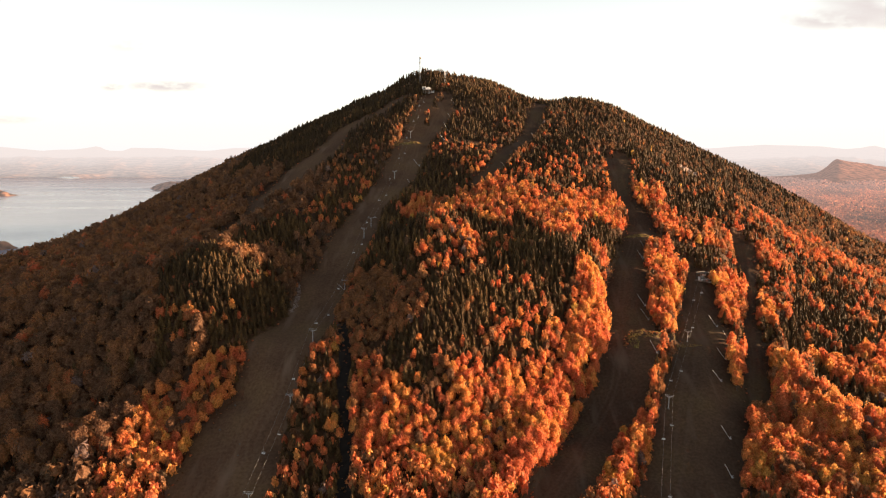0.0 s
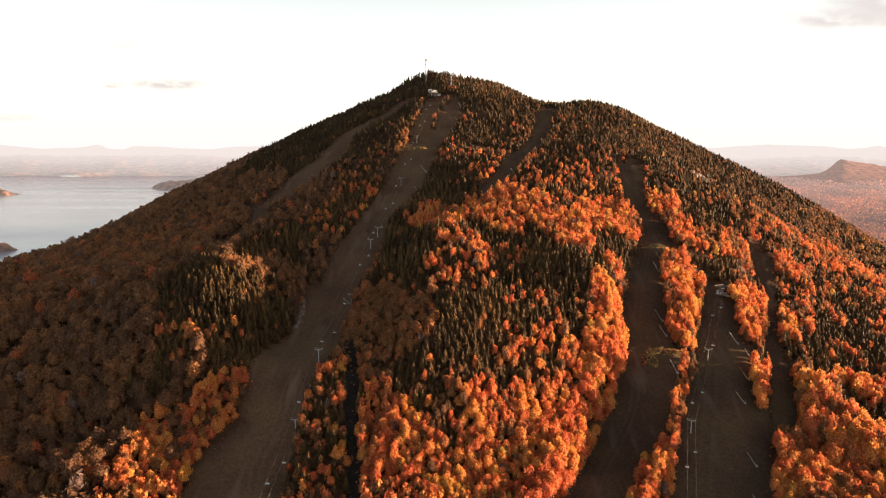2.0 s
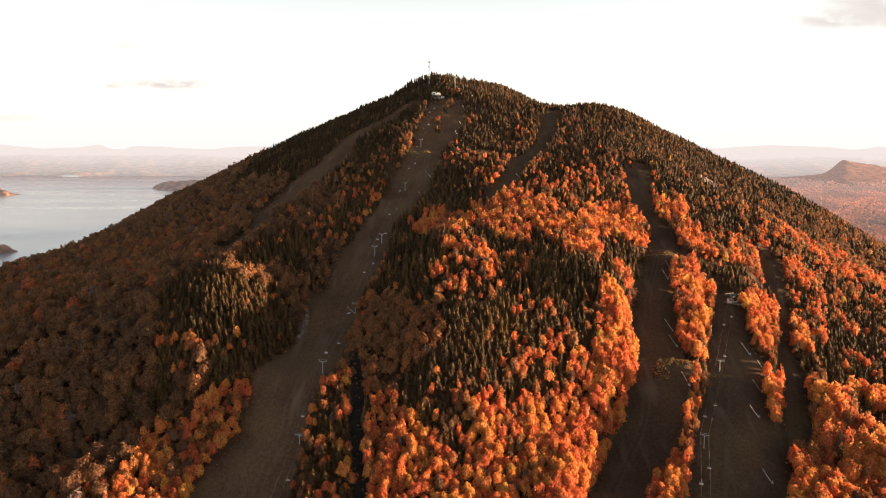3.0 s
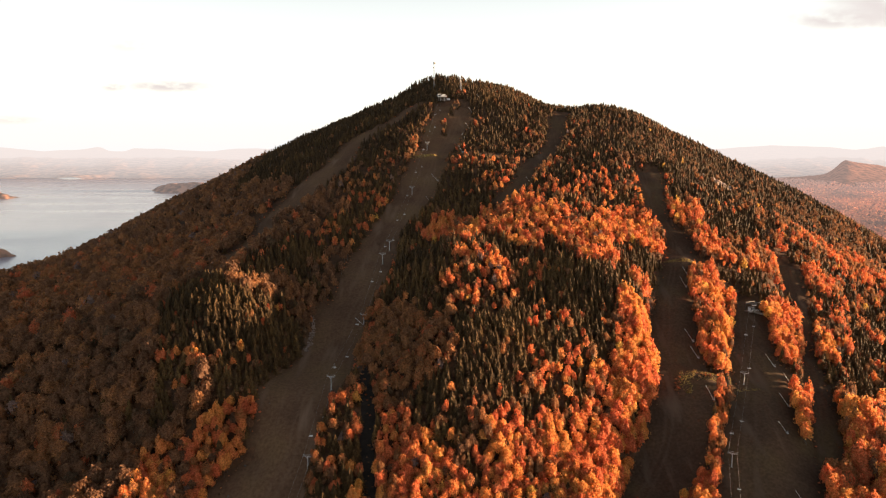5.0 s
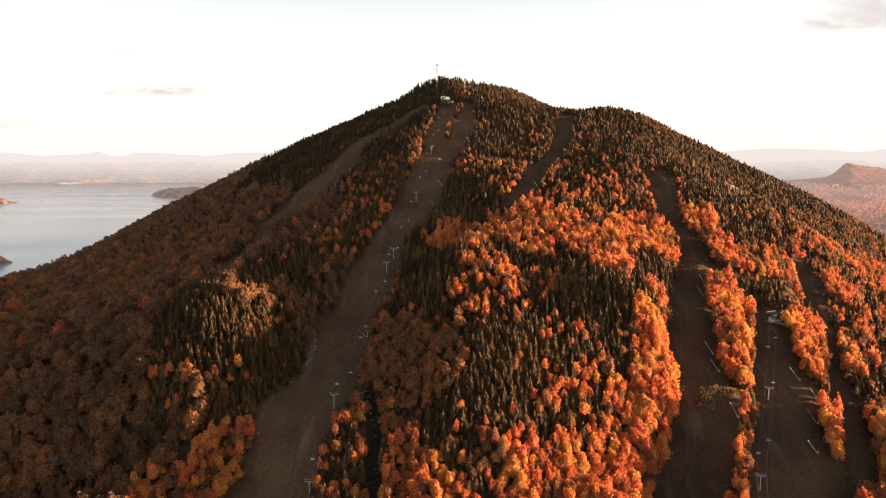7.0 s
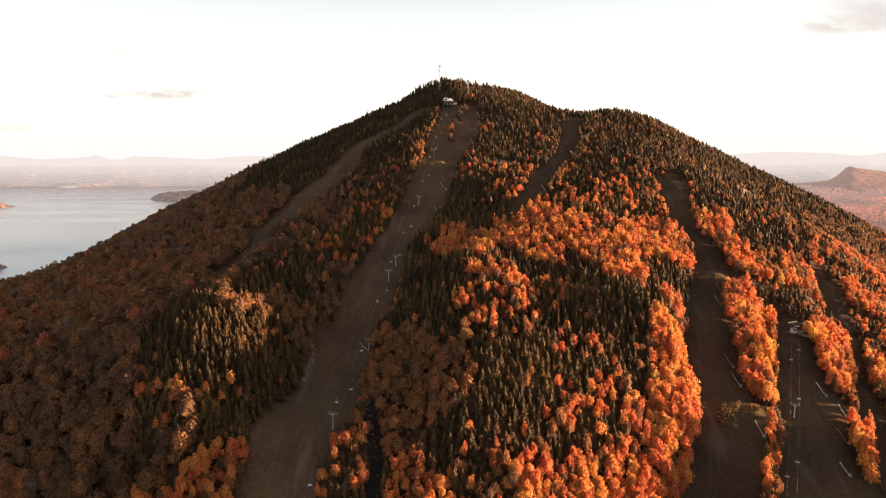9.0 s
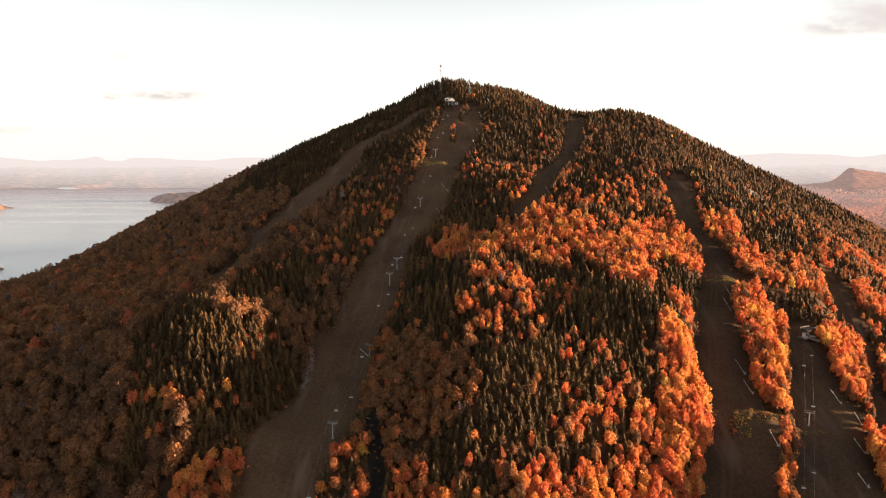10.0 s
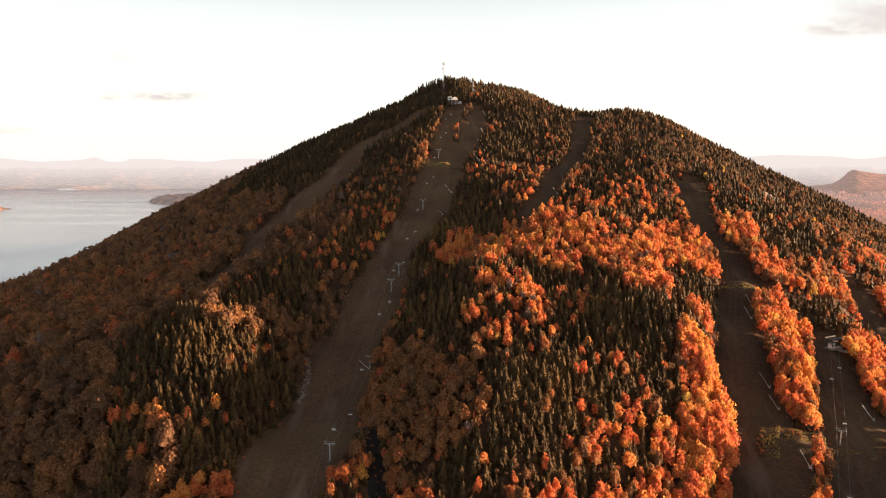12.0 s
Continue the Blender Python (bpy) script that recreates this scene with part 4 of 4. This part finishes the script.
def lone_hill(x, y):
    u = x * 4250.0 / y      # the spine runs away along the line of sight
    d = np.abs(u - 2622)
    left = 0.40 * np.exp(-(d / 400) ** 1.2) + 0.60 * np.exp(-(d / 78) ** 1.7)
    right = np.exp(-(d / 720) ** 1.05)
    depth = np.exp(-((y - 4250) / 430) ** 2)
    return (140 * np.where(u < 2622, left, right) + 3 * ripple(x, y, 150, 63) + 2 * ripple(x, y, 45, 64)) * depth + 1.0


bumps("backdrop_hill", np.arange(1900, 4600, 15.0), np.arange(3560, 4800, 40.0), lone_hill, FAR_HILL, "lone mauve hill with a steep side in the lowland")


# woods of the lowland, larger clumps farther out
wx, wy = [], []
for y0, y1, pitch in ((1250, 2000, 11.0), (2000, 3000, 15.0), (3000, 4250, 22.0)):
    qx, qy = np.meshgrid(np.arange(500, 3400, pitch), np.arange(y0, y1, pitch))
    qx, qy = qx + rng.uniform(-0.5, 0.5, qx.shape) * pitch, qy + rng.uniform(-0.5, 0.5, qy.shape) * pitch
    ok = (qx > 0.49 * qy) & (qx < 0.74 * qy + 20) & (ripple(qx, qy, 420, 66) < 1.15) & (lone_hill(qx, qy) < 22)
    wx.append(qx[ok])
    wy.append(qy[ok])
wx, wy = np.concatenate(wx), np.concatenate(wy)
band = 0.5 * ripple(wx, 0.35 * wy, 230, 67) + 0.3 * ripple(wx, 0.4 * wy, 90, 68)
wtone = np.clip(0.52 + 0.16 * band + rng.normal(0, 0.03, len(wx)), 0.3, 0.7)
wsize = rng.uniform(0.75, 1.3, len(wx)) * np.clip(0.55 + wy / 4500, 0.8, 1.5)
CLUMP = [broadleaf(0, 4, 0.4, 4) for _ in range(6)]
me = wood_of(wx, wy, np.maximum(lowland(wx, wy), lone_hill(wx, wy)) - 1.0, wtone, 6.4 * wsize, 5.4 * wsize, CLUMP, LOWLAND_TREES, "hazed_lowland_trees")
tagged(new("lowland_forest", me), "hazy orange and brown woods on the wide lowland", "trees", kind="stuff")


def mound(cx, cy, rx, ry, h, seed):
    def height(x, y):
        d = np.sqrt(((x - cx) / rx) ** 2 + ((y - cy) / ry) ** 2) + 0.10 * ripple(x, y, rx * 0.5, seed)
        return h * np.clip(1.15 * (1 - d ** 4), -0.3, 1) * (0.85 + 0.15 * ripple(x, y, rx * 0.35, seed + 1)) + 2.2 * ripple(x, y, 22, seed + 2)
    return height


def island(name, cx, cy, rx, ry, h, seed, label):
    step = rx / 28
    bumps(name, np.arange(cx - 1.3 * rx, cx + 1.3 * rx, step), np.arange(cy - 1.4 * ry, cy + 1.4 * ry, step), mound(cx, cy, rx, ry, h, seed), POINT_WOODS, label)


island("backdrop_headland", -1225, 3330, 315, 120, 44, 71, "wooded brown headland reaching into the lake")
island("backdrop_island", -2130, 2860, 185, 80, 27, 74, "small wooded island in the lake")
island("backdrop_point", -1015, 1330, 88, 60, 22, 77, "dark wooded point on the near shore")


# ---- thin clouds ----
def cloud_material():
    m, n, l, p = material("thin_cloud")
    tc = n.new("ShaderNodeTexCoord")
    nz = n.new("ShaderNodeTexNoise")
    nz.inputs["Scale"].default_value, nz.inputs["Detail"].default_value = 1.0, 3.0
    mp = n.new("ShaderNodeMapping")
    mp.inputs["Scale"].default_value = (0.55, 1.0, 1.3)
    l.new(tc.outputs["Object"], mp.inputs[0])
    l.new(mp.outputs[0], nz.inputs["Vector"])
    at = n.new("ShaderNodeAttribute")
    at.attribute_name = "tone"
    r = ramp(n, [(0.18, (0, 0, 0)), (0.60, (1, 1, 1))])
    l.new(nz.outputs[0], r.inputs[0])
    mul = n.new("ShaderNodeMath")
    mul.operation = "MULTIPLY"
    l.new(r.outputs[0], mul.inputs[0])
    l.new(at.outputs["Fac"], mul.inputs[1])
    # the cloud's evening light is painted in as a glow
    e = n.new("ShaderNodeEmission")
    e.inputs[0].default_value = (0.465, 0.41, 0.40, 1)
    e.inputs[1].default_value = 2 ** (0.75 - EXPOSURE)
    t = n.new("ShaderNodeBsdfTransparent")
    mx = n.new("ShaderNodeMixShader")
    l.new(mul.outputs[0], mx.inputs[0])
    l.new(t.outputs[0], mx.inputs[1])
    l.new(e.outputs[0], mx.inputs[2])
    l.new(mx.outputs[0], n["Material Output"].inputs[0])
    return m


CLOUD = cloud_material()


def cloud(x, z, width, height, thick):
    u, v = np.meshgrid(np.linspace(-1, 1, 25), np.linspace(-1, 1, 13))
    d = np.sqrt(u * u + v * v)
    tone = np.clip(1 - d * d, 0, 1) ** 1.3 * thick
    co = np.stack([u * width / height, 0.3 * (1 - d) + 0.05 * ripple(u * 9, v * 9, 5, 81), v], -1).reshape(-1, 3)
    a = (np.arange(12)[:, None] * 25 + np.arange(24)).ravel()
    me = quick_mesh("cloud", co, np.stack([a, a + 1, a + 26, a + 25], 1), [CLOUD], None, tone.ravel(), smooth=True)
    ob = new("backdrop_cloud", me)
    ob.matrix_basis = pose(x, 4780, z) @ Matrix.Scale(height, 4)
    tagged(ob, "thin pinkish evening cloud", "cloud", kind="structure")


for cx_, cz_, cw, ch, ck in ((3260, 1270, 760, 230, 0.95), (2790, 1130, 470, 95, 0.9), (3330, 1110, 420, 80, 0.6), (-2030, 662, 400, 50, 0.95), (-2440, 655, 110, 36, 0.8), (-2310, 950, 230, 70, 0.45), (-3220, 420, 270, 36, 0.45), (-3000, 960, 280, 70, 0.3)):
    cloud(cx_, cz_, cw, ch, ck)


# ---- small builders ----
def part(name, bm, mat, parent, label=""):
    me = bpy.data.meshes.new(name)
    bm.to_mesh(me)
    bm.free()
    me.materials.append(mat)
    ob = new(name, me)
    ob.parent = parent
    if label:
        ob["label"] = label
    return ob


def box(sx, sy, sz, at=(0, 0, 0), turn=None, bevel=0.0, bm=None):
    bm = bm or bmesh.new()
    m = Matrix.Translation(at) @ (turn or Matrix.Identity(4)) @ Matrix.Diagonal((sx, sy, sz, 1))
    made = bmesh.ops.create_cube(bm, size=1.0, matrix=m)
    if bevel:
        edges = {e for v in made["verts"] for e in v.link_edges}
        bmesh.ops.bevel(bm, geom=list(edges), offset=bevel, segments=1, affect="EDGES")
    return bm


def rod(a, b, r0, r1=None, sides=8, bm=None):
    bm = bm or bmesh.new()
    a, b = Vector(a), Vector(b)
    m = Matrix.Translation((a + b) / 2) @ (b - a).to_track_quat("Z", "Y").to_matrix().to_4x4()
    bmesh.ops.create_cone(bm, cap_ends=True, segments=sides, radius1=r0, radius2=r0 if r1 is None else r1, depth=(b - a).length, matrix=m)
    return bm


def on_ground(x, y, up=0.0):
    return float(ground_height(np.array([x]), np.array([y]))[0]) + up


def on_turf(x, y):
    """Height of the forest floor's own surface."""
    i, j = np.searchsorted(gx, x) - 1, np.searchsorted(gy, y) - 1
    u, v = (x - gx[i]) / (gx[i + 1] - gx[i]), (y - gy[j]) / (gy[j + 1] - gy[j])
    return float((MZ[j, i] * (1 - u) + MZ[j, i + 1] * u) * (1 - v) + (MZ[j + 1, i] * (1 - u) + MZ[j + 1, i + 1] * u) * v)


# ---- chairlifts ----
DULL = rough_material("dull_grey_paint", (0.20, 0.19, 0.18), (0.32, 0.31, 0.30), 1.2, 0.6)
TOWER_H, ARM = 7.3, 1.95


def lift_tower(x, y, z, heading, h=TOWER_H):
    t = new("lift_tower")
    t.matrix_basis = pose(x, y, z, 0, 0, heading)
    part("footing", box(1.3, 1.3, 0.7, (0, 0, 0.15), bevel=0.06), ROCK, t, "grey concrete footing")
    part("post", rod((0, 0, 0.3), (0, 0, h), 0.30, 0.19, 12), STEEL, t)
    bm = box(2 * ARM + 0.5, 0.28, 0.26, (0, 0, h + 0.1), bevel=0.03)
    rod((-1.2, 0, h - 0.05), (0, 0, h - 1.0), 0.08, bm=bm)
    rod((1.2, 0, h - 0.05), (0, 0, h - 1.0), 0.08, bm=bm)
    for sx in (-1, 1):
        rod((sx * (ARM - 0.1), 0, h + 0.1), (sx * (ARM + 0.35), 0, h + 0.95), 0.06, sides=6, bm=bm)
    part("crossarm", bm, STEEL, t)
    part("work_rail", box(2 * ARM + 0.4, 0.08, 0.08, (0, 0, h + 0.95)), STEEL, t)
    for s in (-1, 1):
        bm = box(0.16, 2.4, 0.22, (s * ARM, 0, h + 0.38), bevel=0.02)
        box(0.12, 0.12, 0.8, (s * ARM, 0, h + 0.6), bm=bm)
        train = part("sheave_train", bm, STEEL, t)
        for k in (-0.9, -0.3, 0.3, 0.9):
            part("sheave", rod((s * ARM - 0.09, k, h + 0.38), (s * ARM + 0.09, k, h + 0.38), 0.24, sides=10), DARK, train, "dark rubber-lined wheel")
    bm = rod((0.34, 0.12, 0.5), (0.28, 0.12, h), 0.035, sides=5)
    rod((0.34, -0.12, 0.5), (0.28, -0.12, h), 0.035, sides=5, bm=bm)
    part("ladder", bm, DARK, t)
    return tagged(t, "grey steel chairlift tower with a wide crossarm on the trail", "lift tower", "towers along the chairlifts")


def lift_chair(x, y, z, heading):
    c = new("lift_chair")
    c.matrix_basis = pose(x, y, z, 0, 0, heading)
    bm = rod((0, 0, 0), (0, 0.12, -1.4), 0.05, sides=6)
    rod((-0.8, 0.12, -1.4), (0.8, 0.12, -1.4), 0.04, sides=6, bm=bm)
    for sx in (-0.8, 0.8):
        rod((sx, 0.12, -1.4), (sx, 0.05, -2.35), 0.045, sides=6, bm=bm)
        rod((sx, 0.05, -2.1), (sx, -0.5, -2.1), 0.035, sides=6, bm=bm)
    part("hanger", bm, DULL, c, "grey tube hanger")
    part("seat", box(1.75, 0.46, 0.08, (0, -0.22, -2.35), bevel=0.03), WHITE, c)
    part("backrest", box(1.75, 0.08, 0.28, (0, 0.06, -2.06), bevel=0.03), WHITE, c)
    return tagged(c, "pale empty chair hanging from the lift cable", "lift chair", "chairs on the lift cables")


def cable_part(name, pts, parent):
    """A sagging rope from top to top."""
    bm = bmesh.new()
    for a, b in zip(pts, pts[1:]):
        a, b = Vector(a), Vector(b)
        sag = 0.012 * (b - a).length
        q = [a.lerp(b, k / 6) - Vector((0, 0, sag * 4 * (k / 6) * (1 - k / 6))) for k in range(7)]
        for p0, p1 in zip(q, q[1:]):
            rod(p0, p1, 0.028, sides=5, bm=bm)
    return part(name, bm, DULL, parent)


def chairlift(rows, chairs, start, ends):
    tops = []
    for k, (x, y) in enumerate(rows):
        x0, y0 = rows[max(k - 1, 0)]
        x1, y1 = rows[min(k + 1, len(rows) - 1)]
        heading = math.degrees(math.atan2(-(x1 - x0), y1 - y0))
        z = on_ground(x, y)
        if k not in ends:
            lift_tower(x, y, z, heading)
        tops.append((x, y, z + (TOWER_H + 0.62 if k not in ends else 5.2), heading))
    rope = new("lift_cable")
    lines = []
    for s in (-1, 1):
        pts = [(x + s * ARM * math.cos(radians(hd)), y + s * ARM * math.sin(radians(hd)), z) for x, y, z, hd in tops]
        cable_part("rope", pts, rope)
        lines.append(pts)
    tagged(rope, "thin steel haul ropes of the chairlift", "cable")
    for s, pts in zip((0, 1), lines):
        way = start + s * 11.0
        walked = 0.0
        for a, b in zip(pts, pts[1:]):
            a, b = Vector(a), Vector(b)
            n = (b - a).length
            while way < walked + n:
                f = (way - walked) / n
                p = a.lerp(b, f) - Vector((0, 0, 0.012 * n * 4 * f * (1 - f)))
                if min(f, 1 - f) * n > 5:
                    lift_chair(p.x, p.y, p.z, math.degrees(math.atan2(-(b - a).x, (b - a).y)) + 180 * s)
                way += chairs
            walked += n


LIFT_WEST = [(-97, 190), (-87, 262), (-79, 311), (-75, 352), (-66, 416), (-60, 476), (-57, 498), (-45, 591), (-34, 672), (-22, 772)]
LIFT_EAST = [(191, 457), (157, 392), (126, 335), (100, 262), (84, 200)]
chairlift(LIFT_WEST, 46.0, 9.0, (9,))
chairlift(LIFT_EAST, 48.0, 20.0, (0,))


def lift_terminal(x, y, heading):
    """Open top station: low deck, dark steel gantry, bullwheel, pale cabin and motor housing."""
    t = new("lift_station")
    t.matrix_basis = pose(x, y, on_ground(x, y, 0.3), 0, 0, heading) @ Matrix.Scale(1.22, 4)
    part("deck", box(7.6, 4.6, 0.5, (0, 0, 0.5), bevel=0.05), WOOD, t, "weathered plank deck")
    for sx in (-3.2, 3.2):
        for sy in (-1.8, 1.8):
            part("post", box(0.32, 0.32, 5.6, (sx, sy, 2.8), bevel=0.03), DARK, t)
    for sy in (-1.8, 1.8):
        part("beam", box(6.9, 0.34, 0.45, (0, sy, 5.4), bevel=0.03), DARK, t)
    for sx in (-3.2, 0, 3.2):
        part("beam", box(0.30, 4.0, 0.34, (sx, 0, 5.0), bevel=0.03), DARK, t)
    bm = rod((0, 0, 4.55), (0, 0, 4.72), 2.1, sides=24)
    rod((0, 0, 4.2), (0, 0, 5.1), 0.3, sides=10, bm=bm)
    part("bullwheel", bm, DARK, t)
    cabin = part("cabin", box(2.0, 1.8, 2.2, (-2.0, -0.4, 1.85), bevel=0.08), WHITE, t, "white operator cabin")
    part("cabin_window", box(1.4, 0.06, 0.8, (-2.0, -1.32, 2.2)), DARK, cabin, "dark window")
    part("cabin_roof", box(2.4, 2.2, 0.16, (-2.0, -0.4, 3.02), bevel=0.04), DULL, cabin)
    part("motor_housing", box(1.9, 1.5, 1.3, (1.5, 0.3, 3.9), bevel=0.15), WHITE, t, "white rounded motor housing")
    part("counterweight", box(1.2, 1.0, 1.6, (2.0, 1.0, 1.5), bevel=0.06), DULL, t)
    bm = bmesh.new()
    for k in range(6):
        rod((-3.7 + k * 1.48, -2.2, 0.7), (-3.7 + k * 1.48, -2.2, 1.8), 0.05, sides=5, bm=bm)
    rod((-3.7, -2.2, 1.8), (3.7, -2.2, 1.8), 0.05, sides=5, bm=bm)
    rod((-3.7, -2.2, 1.25), (3.7, -2.2, 1.25), 0.04, sides=5, bm=bm)
    part("railing", bm, WHITE, t)
    part("ramp", box(3.2, 5.0, 0.25, (0, -4.6, 0.35), bevel=0.04), WOOD, t, "wooden unloading ramp")
    return tagged(t, "open dark steel top station of the chairlift with a white cabin", "lift station")


lift_terminal(192, 459, 24)


def summit_station(x, y):
    """Lift house below the summit with a rounded pale roof."""
    t = new("lift_house")
    t.matrix_basis = pose(x, y, on_ground(x, y, 0.8), 0, 0, 8) @ Matrix.Scale(0.95, 4)
    part("foundation", box(11, 8, 1.6, (0, 0, 0.2), bevel=0.05), ROCK, t)
    part("wall", box(10.4, 7.4, 3.2, (0, 0, 2.4), bevel=0.05), WOOD, t, "weathered grey wooden walls")
    bm = bmesh.new()
    n, ring = 14, []
    for k in range(n + 1):
        a = math.pi * k / n
        ring.append([bm.verts.new((1.8 + 3.4 * math.cos(a), s, 3.9 + 3.2 * math.sin(a))) for s in (-4.1, 4.1)])
    for p, q in zip(ring, ring[1:]):
        bm.faces.new((p[0], q[0], q[1], p[1]))
    bm.faces.new([p[0] for p in ring][::-1])
    bm.faces.new([p[1] for p in ring])
    part("roof", bm, WHITE, t, "rounded white roof")
    for k in (-3.2, 0, 3.2):
        part("window", box(1.8, 0.12, 1.3, (k, -3.74, 2.6)), DARK, t, "dark window")
    part("door", box(1.1, 0.12, 2.1, (4.6, -3.74, 1.9)), DARK, t)
    for s in (-1, 1):
        part("leg", box(0.5, 0.5, 6.0, (s * 2.4, -5.6, 1.6), bevel=0.04), STEEL, t)
    part("unload_ramp", box(6.0, 4.0, 0.4, (0, -5.8, 3.4), bevel=0.05), WOOD, t)
    part("wheelhouse", box(4.2, 5.0, 3.6, (-3.4, -0.6, 5.7), bevel=0.25), WHITE, t, "pale boxy wheelhouse")
    part("wheelhouse_opening", box(2.6, 0.12, 1.6, (-3.4, -3.14, 5.6)), DARK, t, "dark opening")
    part("side_shed", box(4.0, 4.0, 2.4, (7.6, 0.8, 1.4), bevel=0.08), WHITE, t, "low white side shed")
    return tagged(t, "pale summit lift house with a rounded roof", "lift house")


summit_station(-20, 788)


def lattice(h, w, sides=4):
    bm = bmesh.new()
    legs = [(math.cos(6.283 * k / sides + 0.785), math.sin(6.283 * k / sides + 0.785)) for k in range(sides)]
    for cx0, cy0 in legs:
        rod((cx0 * w, cy0 * w, -0.5), (cx0 * w * 0.45, cy0 * w * 0.45, h), 0.11, 0.09, 5, bm=bm)
    n = int(h / 2.2)
    for k in range(n):
        z0, z1 = h * k / n, h * (k + 1) / n
        s0, s1 = w * (1 - 0.55 * z0 / h), w * (1 - 0.55 * z1 / h)
        for i in range(sides):
            a, b = legs[i], legs[(i + 1) % sides]
            rod((a[0] * s0, a[1] * s0, z0), (b[0] * s1, b[1] * s1, z1), 0.05, sides=4, bm=bm)
            rod((a[0] * s1, a[1] * s1, z1), (b[0] * s1, b[1] * s1, z1), 0.05, sides=4, bm=bm)
    return bm


def radio_mast(x, y, h, label, drums, steel):
    t = new("radio_mast")
    t.matrix_basis = pose(x, y, on_ground(x, y))
    part("lattice", lattice(h, 1.2), steel, t)
    part("footing", box(3.4, 3.4, 0.8, (0, 0, 0.1), bevel=0.1), ROCK, t)
    for z, r, a in drums:
        part("antenna_drum", rod((0.8 * math.cos(a), 0.8 * math.sin(a), z), (1.8 * math.cos(a), 1.8 * math.sin(a), z), r, r * 0.8, 14), DULL, t, "grey antenna drum")
    part("top_antenna", rod((0, 0, h), (0, 0, h + 3.0), 0.09, 0.05, 6), STEEL, t)
    return tagged(t, label, "radio mast")


MAST = (-30, 846)
radio_mast(*MAST, 331.0 - on_ground(*MAST), "tall pale lattice radio mast on the summit", ((331.0 - on_ground(*MAST) - 1.5, 1.3, -1.2), (331.0 - on_ground(*MAST) - 1.5, 1.1, 0.6), (331.0 - on_ground(*MAST) - 7, 0.8, -2.0)), DULL)
radio_mast(2, 806, 20.0, "short lattice mast with white drums among the trees", ((12.0, 1.2, -1.3), (15.5, 1.1, -2.2), (18.0, 0.9, -0.6)), WHITE)


# ---- snow guns ----
def snow_gun(x, y, lean, turn, length):
    g = new("snow_gun")
    g.matrix_basis = pose(x, y, on_ground(x, y, 0.25), 0, 0, turn)
    tip = Vector((-math.sin(radians(lean)) * length, 0, math.cos(radians(lean)) * length))
    part("pole", rod((0, 0, 0), tip, 0.10, 0.07, 8), WHITE, g)
    part("nozzle_head", rod(tip, tip + Vector((-0.5, 0, 0.6)), 0.22, 0.14, 8), STEEL, g)
    bm = box(1.2, 1.2, 0.4, (0, 0, 0.1), bevel=0.05)
    rod((0, 0, 0.2), (0.5, 0.2, 1.3), 0.16, sides=8, bm=bm)
    part("hydrant", bm, STEEL, g)
    return tagged(g, "leaning white snow gun pole beside the trail", "snow gun", "snow guns along the trails")


GUNS = [(-65, 415, 52), (158, 485, 32), (139, 424, 34), (138, 412, 36), (130, 369, 30), (14, 750, 28), (10, 715, 34), (5, 692, 30), (1, 660, 34), (-23, 613, 40), (-27, 570, 40), (24, 782, 26), (48, 561, 36), (182, 407, 36), (185, 393, 34), (174, 374, 36), (163, 354, 38), (152, 315, 34), (143, 291, 30), (152, 474, 32), (59, 593, 40), (98, 676, 30)]
for k, (x, y, lean) in enumerate(GUNS):
    snow_gun(x, y, lean, (k * 37) % 24 - 12, 7.5 + (k * 29) % 10 * 0.15)


# ---- rocks ----
def boulder(x, y, r, seed, label, up=0.0, mat=None):
    rg = np.random.default_rng(seed)
    bm = bmesh.new()
    bmesh.ops.create_icosphere(bm, subdivisions=2, radius=1.0)
    for v in bm.verts:
        v.co *= 1 + 0.5 * noise.noise(v.co * 1.3 + Vector((seed * 3.1, 0, 0)))
    sx, sy, sz = rg.uniform(0.7, 1.3, 3)
    me = bpy.data.meshes.new("boulder")
    bm.to_mesh(me)
    bm.free()
    me.materials.append(mat or ROCK)
    ob = new("boulder", me)
    ob.matrix_basis = pose(x, y, max(on_ground(x, y, 0.22), on_turf(x, y)) + up * r, rg.uniform(-20, 20), rg.uniform(-20, 20), rg.uniform(0, 360)) @ Matrix.Diagonal((r * sx, r * sy, r * 0.75 * sz, 1))
    tagged(ob, label, "boulder")


rk = np.random.default_rng(5)
for k in range(150):
    way = rk.uniform(0, 1)
    boulder(-98.6 + 1.6 * math.sin(3.1 * way) + rk.normal(0, 0.8) + 0.5 - 2.0 * way ** 4, 396 + 29 * way, rk.uniform(0.22, 0.68), 100 + k, "pale boulder in the bank of the trail", 0.35, PALE)
for k in range(34):
    boulder(257 + rk.normal(0, 5.0), 680 + rk.normal(0, 6.0), rk.uniform(1.2, 3.4), 200 + k, "pale ledge rock on the wooded ridge", 0.45, PALE)
for k in range(16):
    boulder(-65 + rk.normal(0, 2.2), 378 + rk.normal(0, 3.0), rk.uniform(0.3, 0.8), 400 + k, "grey stone at the head of the narrow cut", 0.2)
for k in range(5):
    boulder(-102 + rk.normal(0, 10), 300 + rk.normal(0, 22), rk.uniform(0.35, 0.7), 300 + k, "dark stone lying on the mown trail", 0.15, BARK)
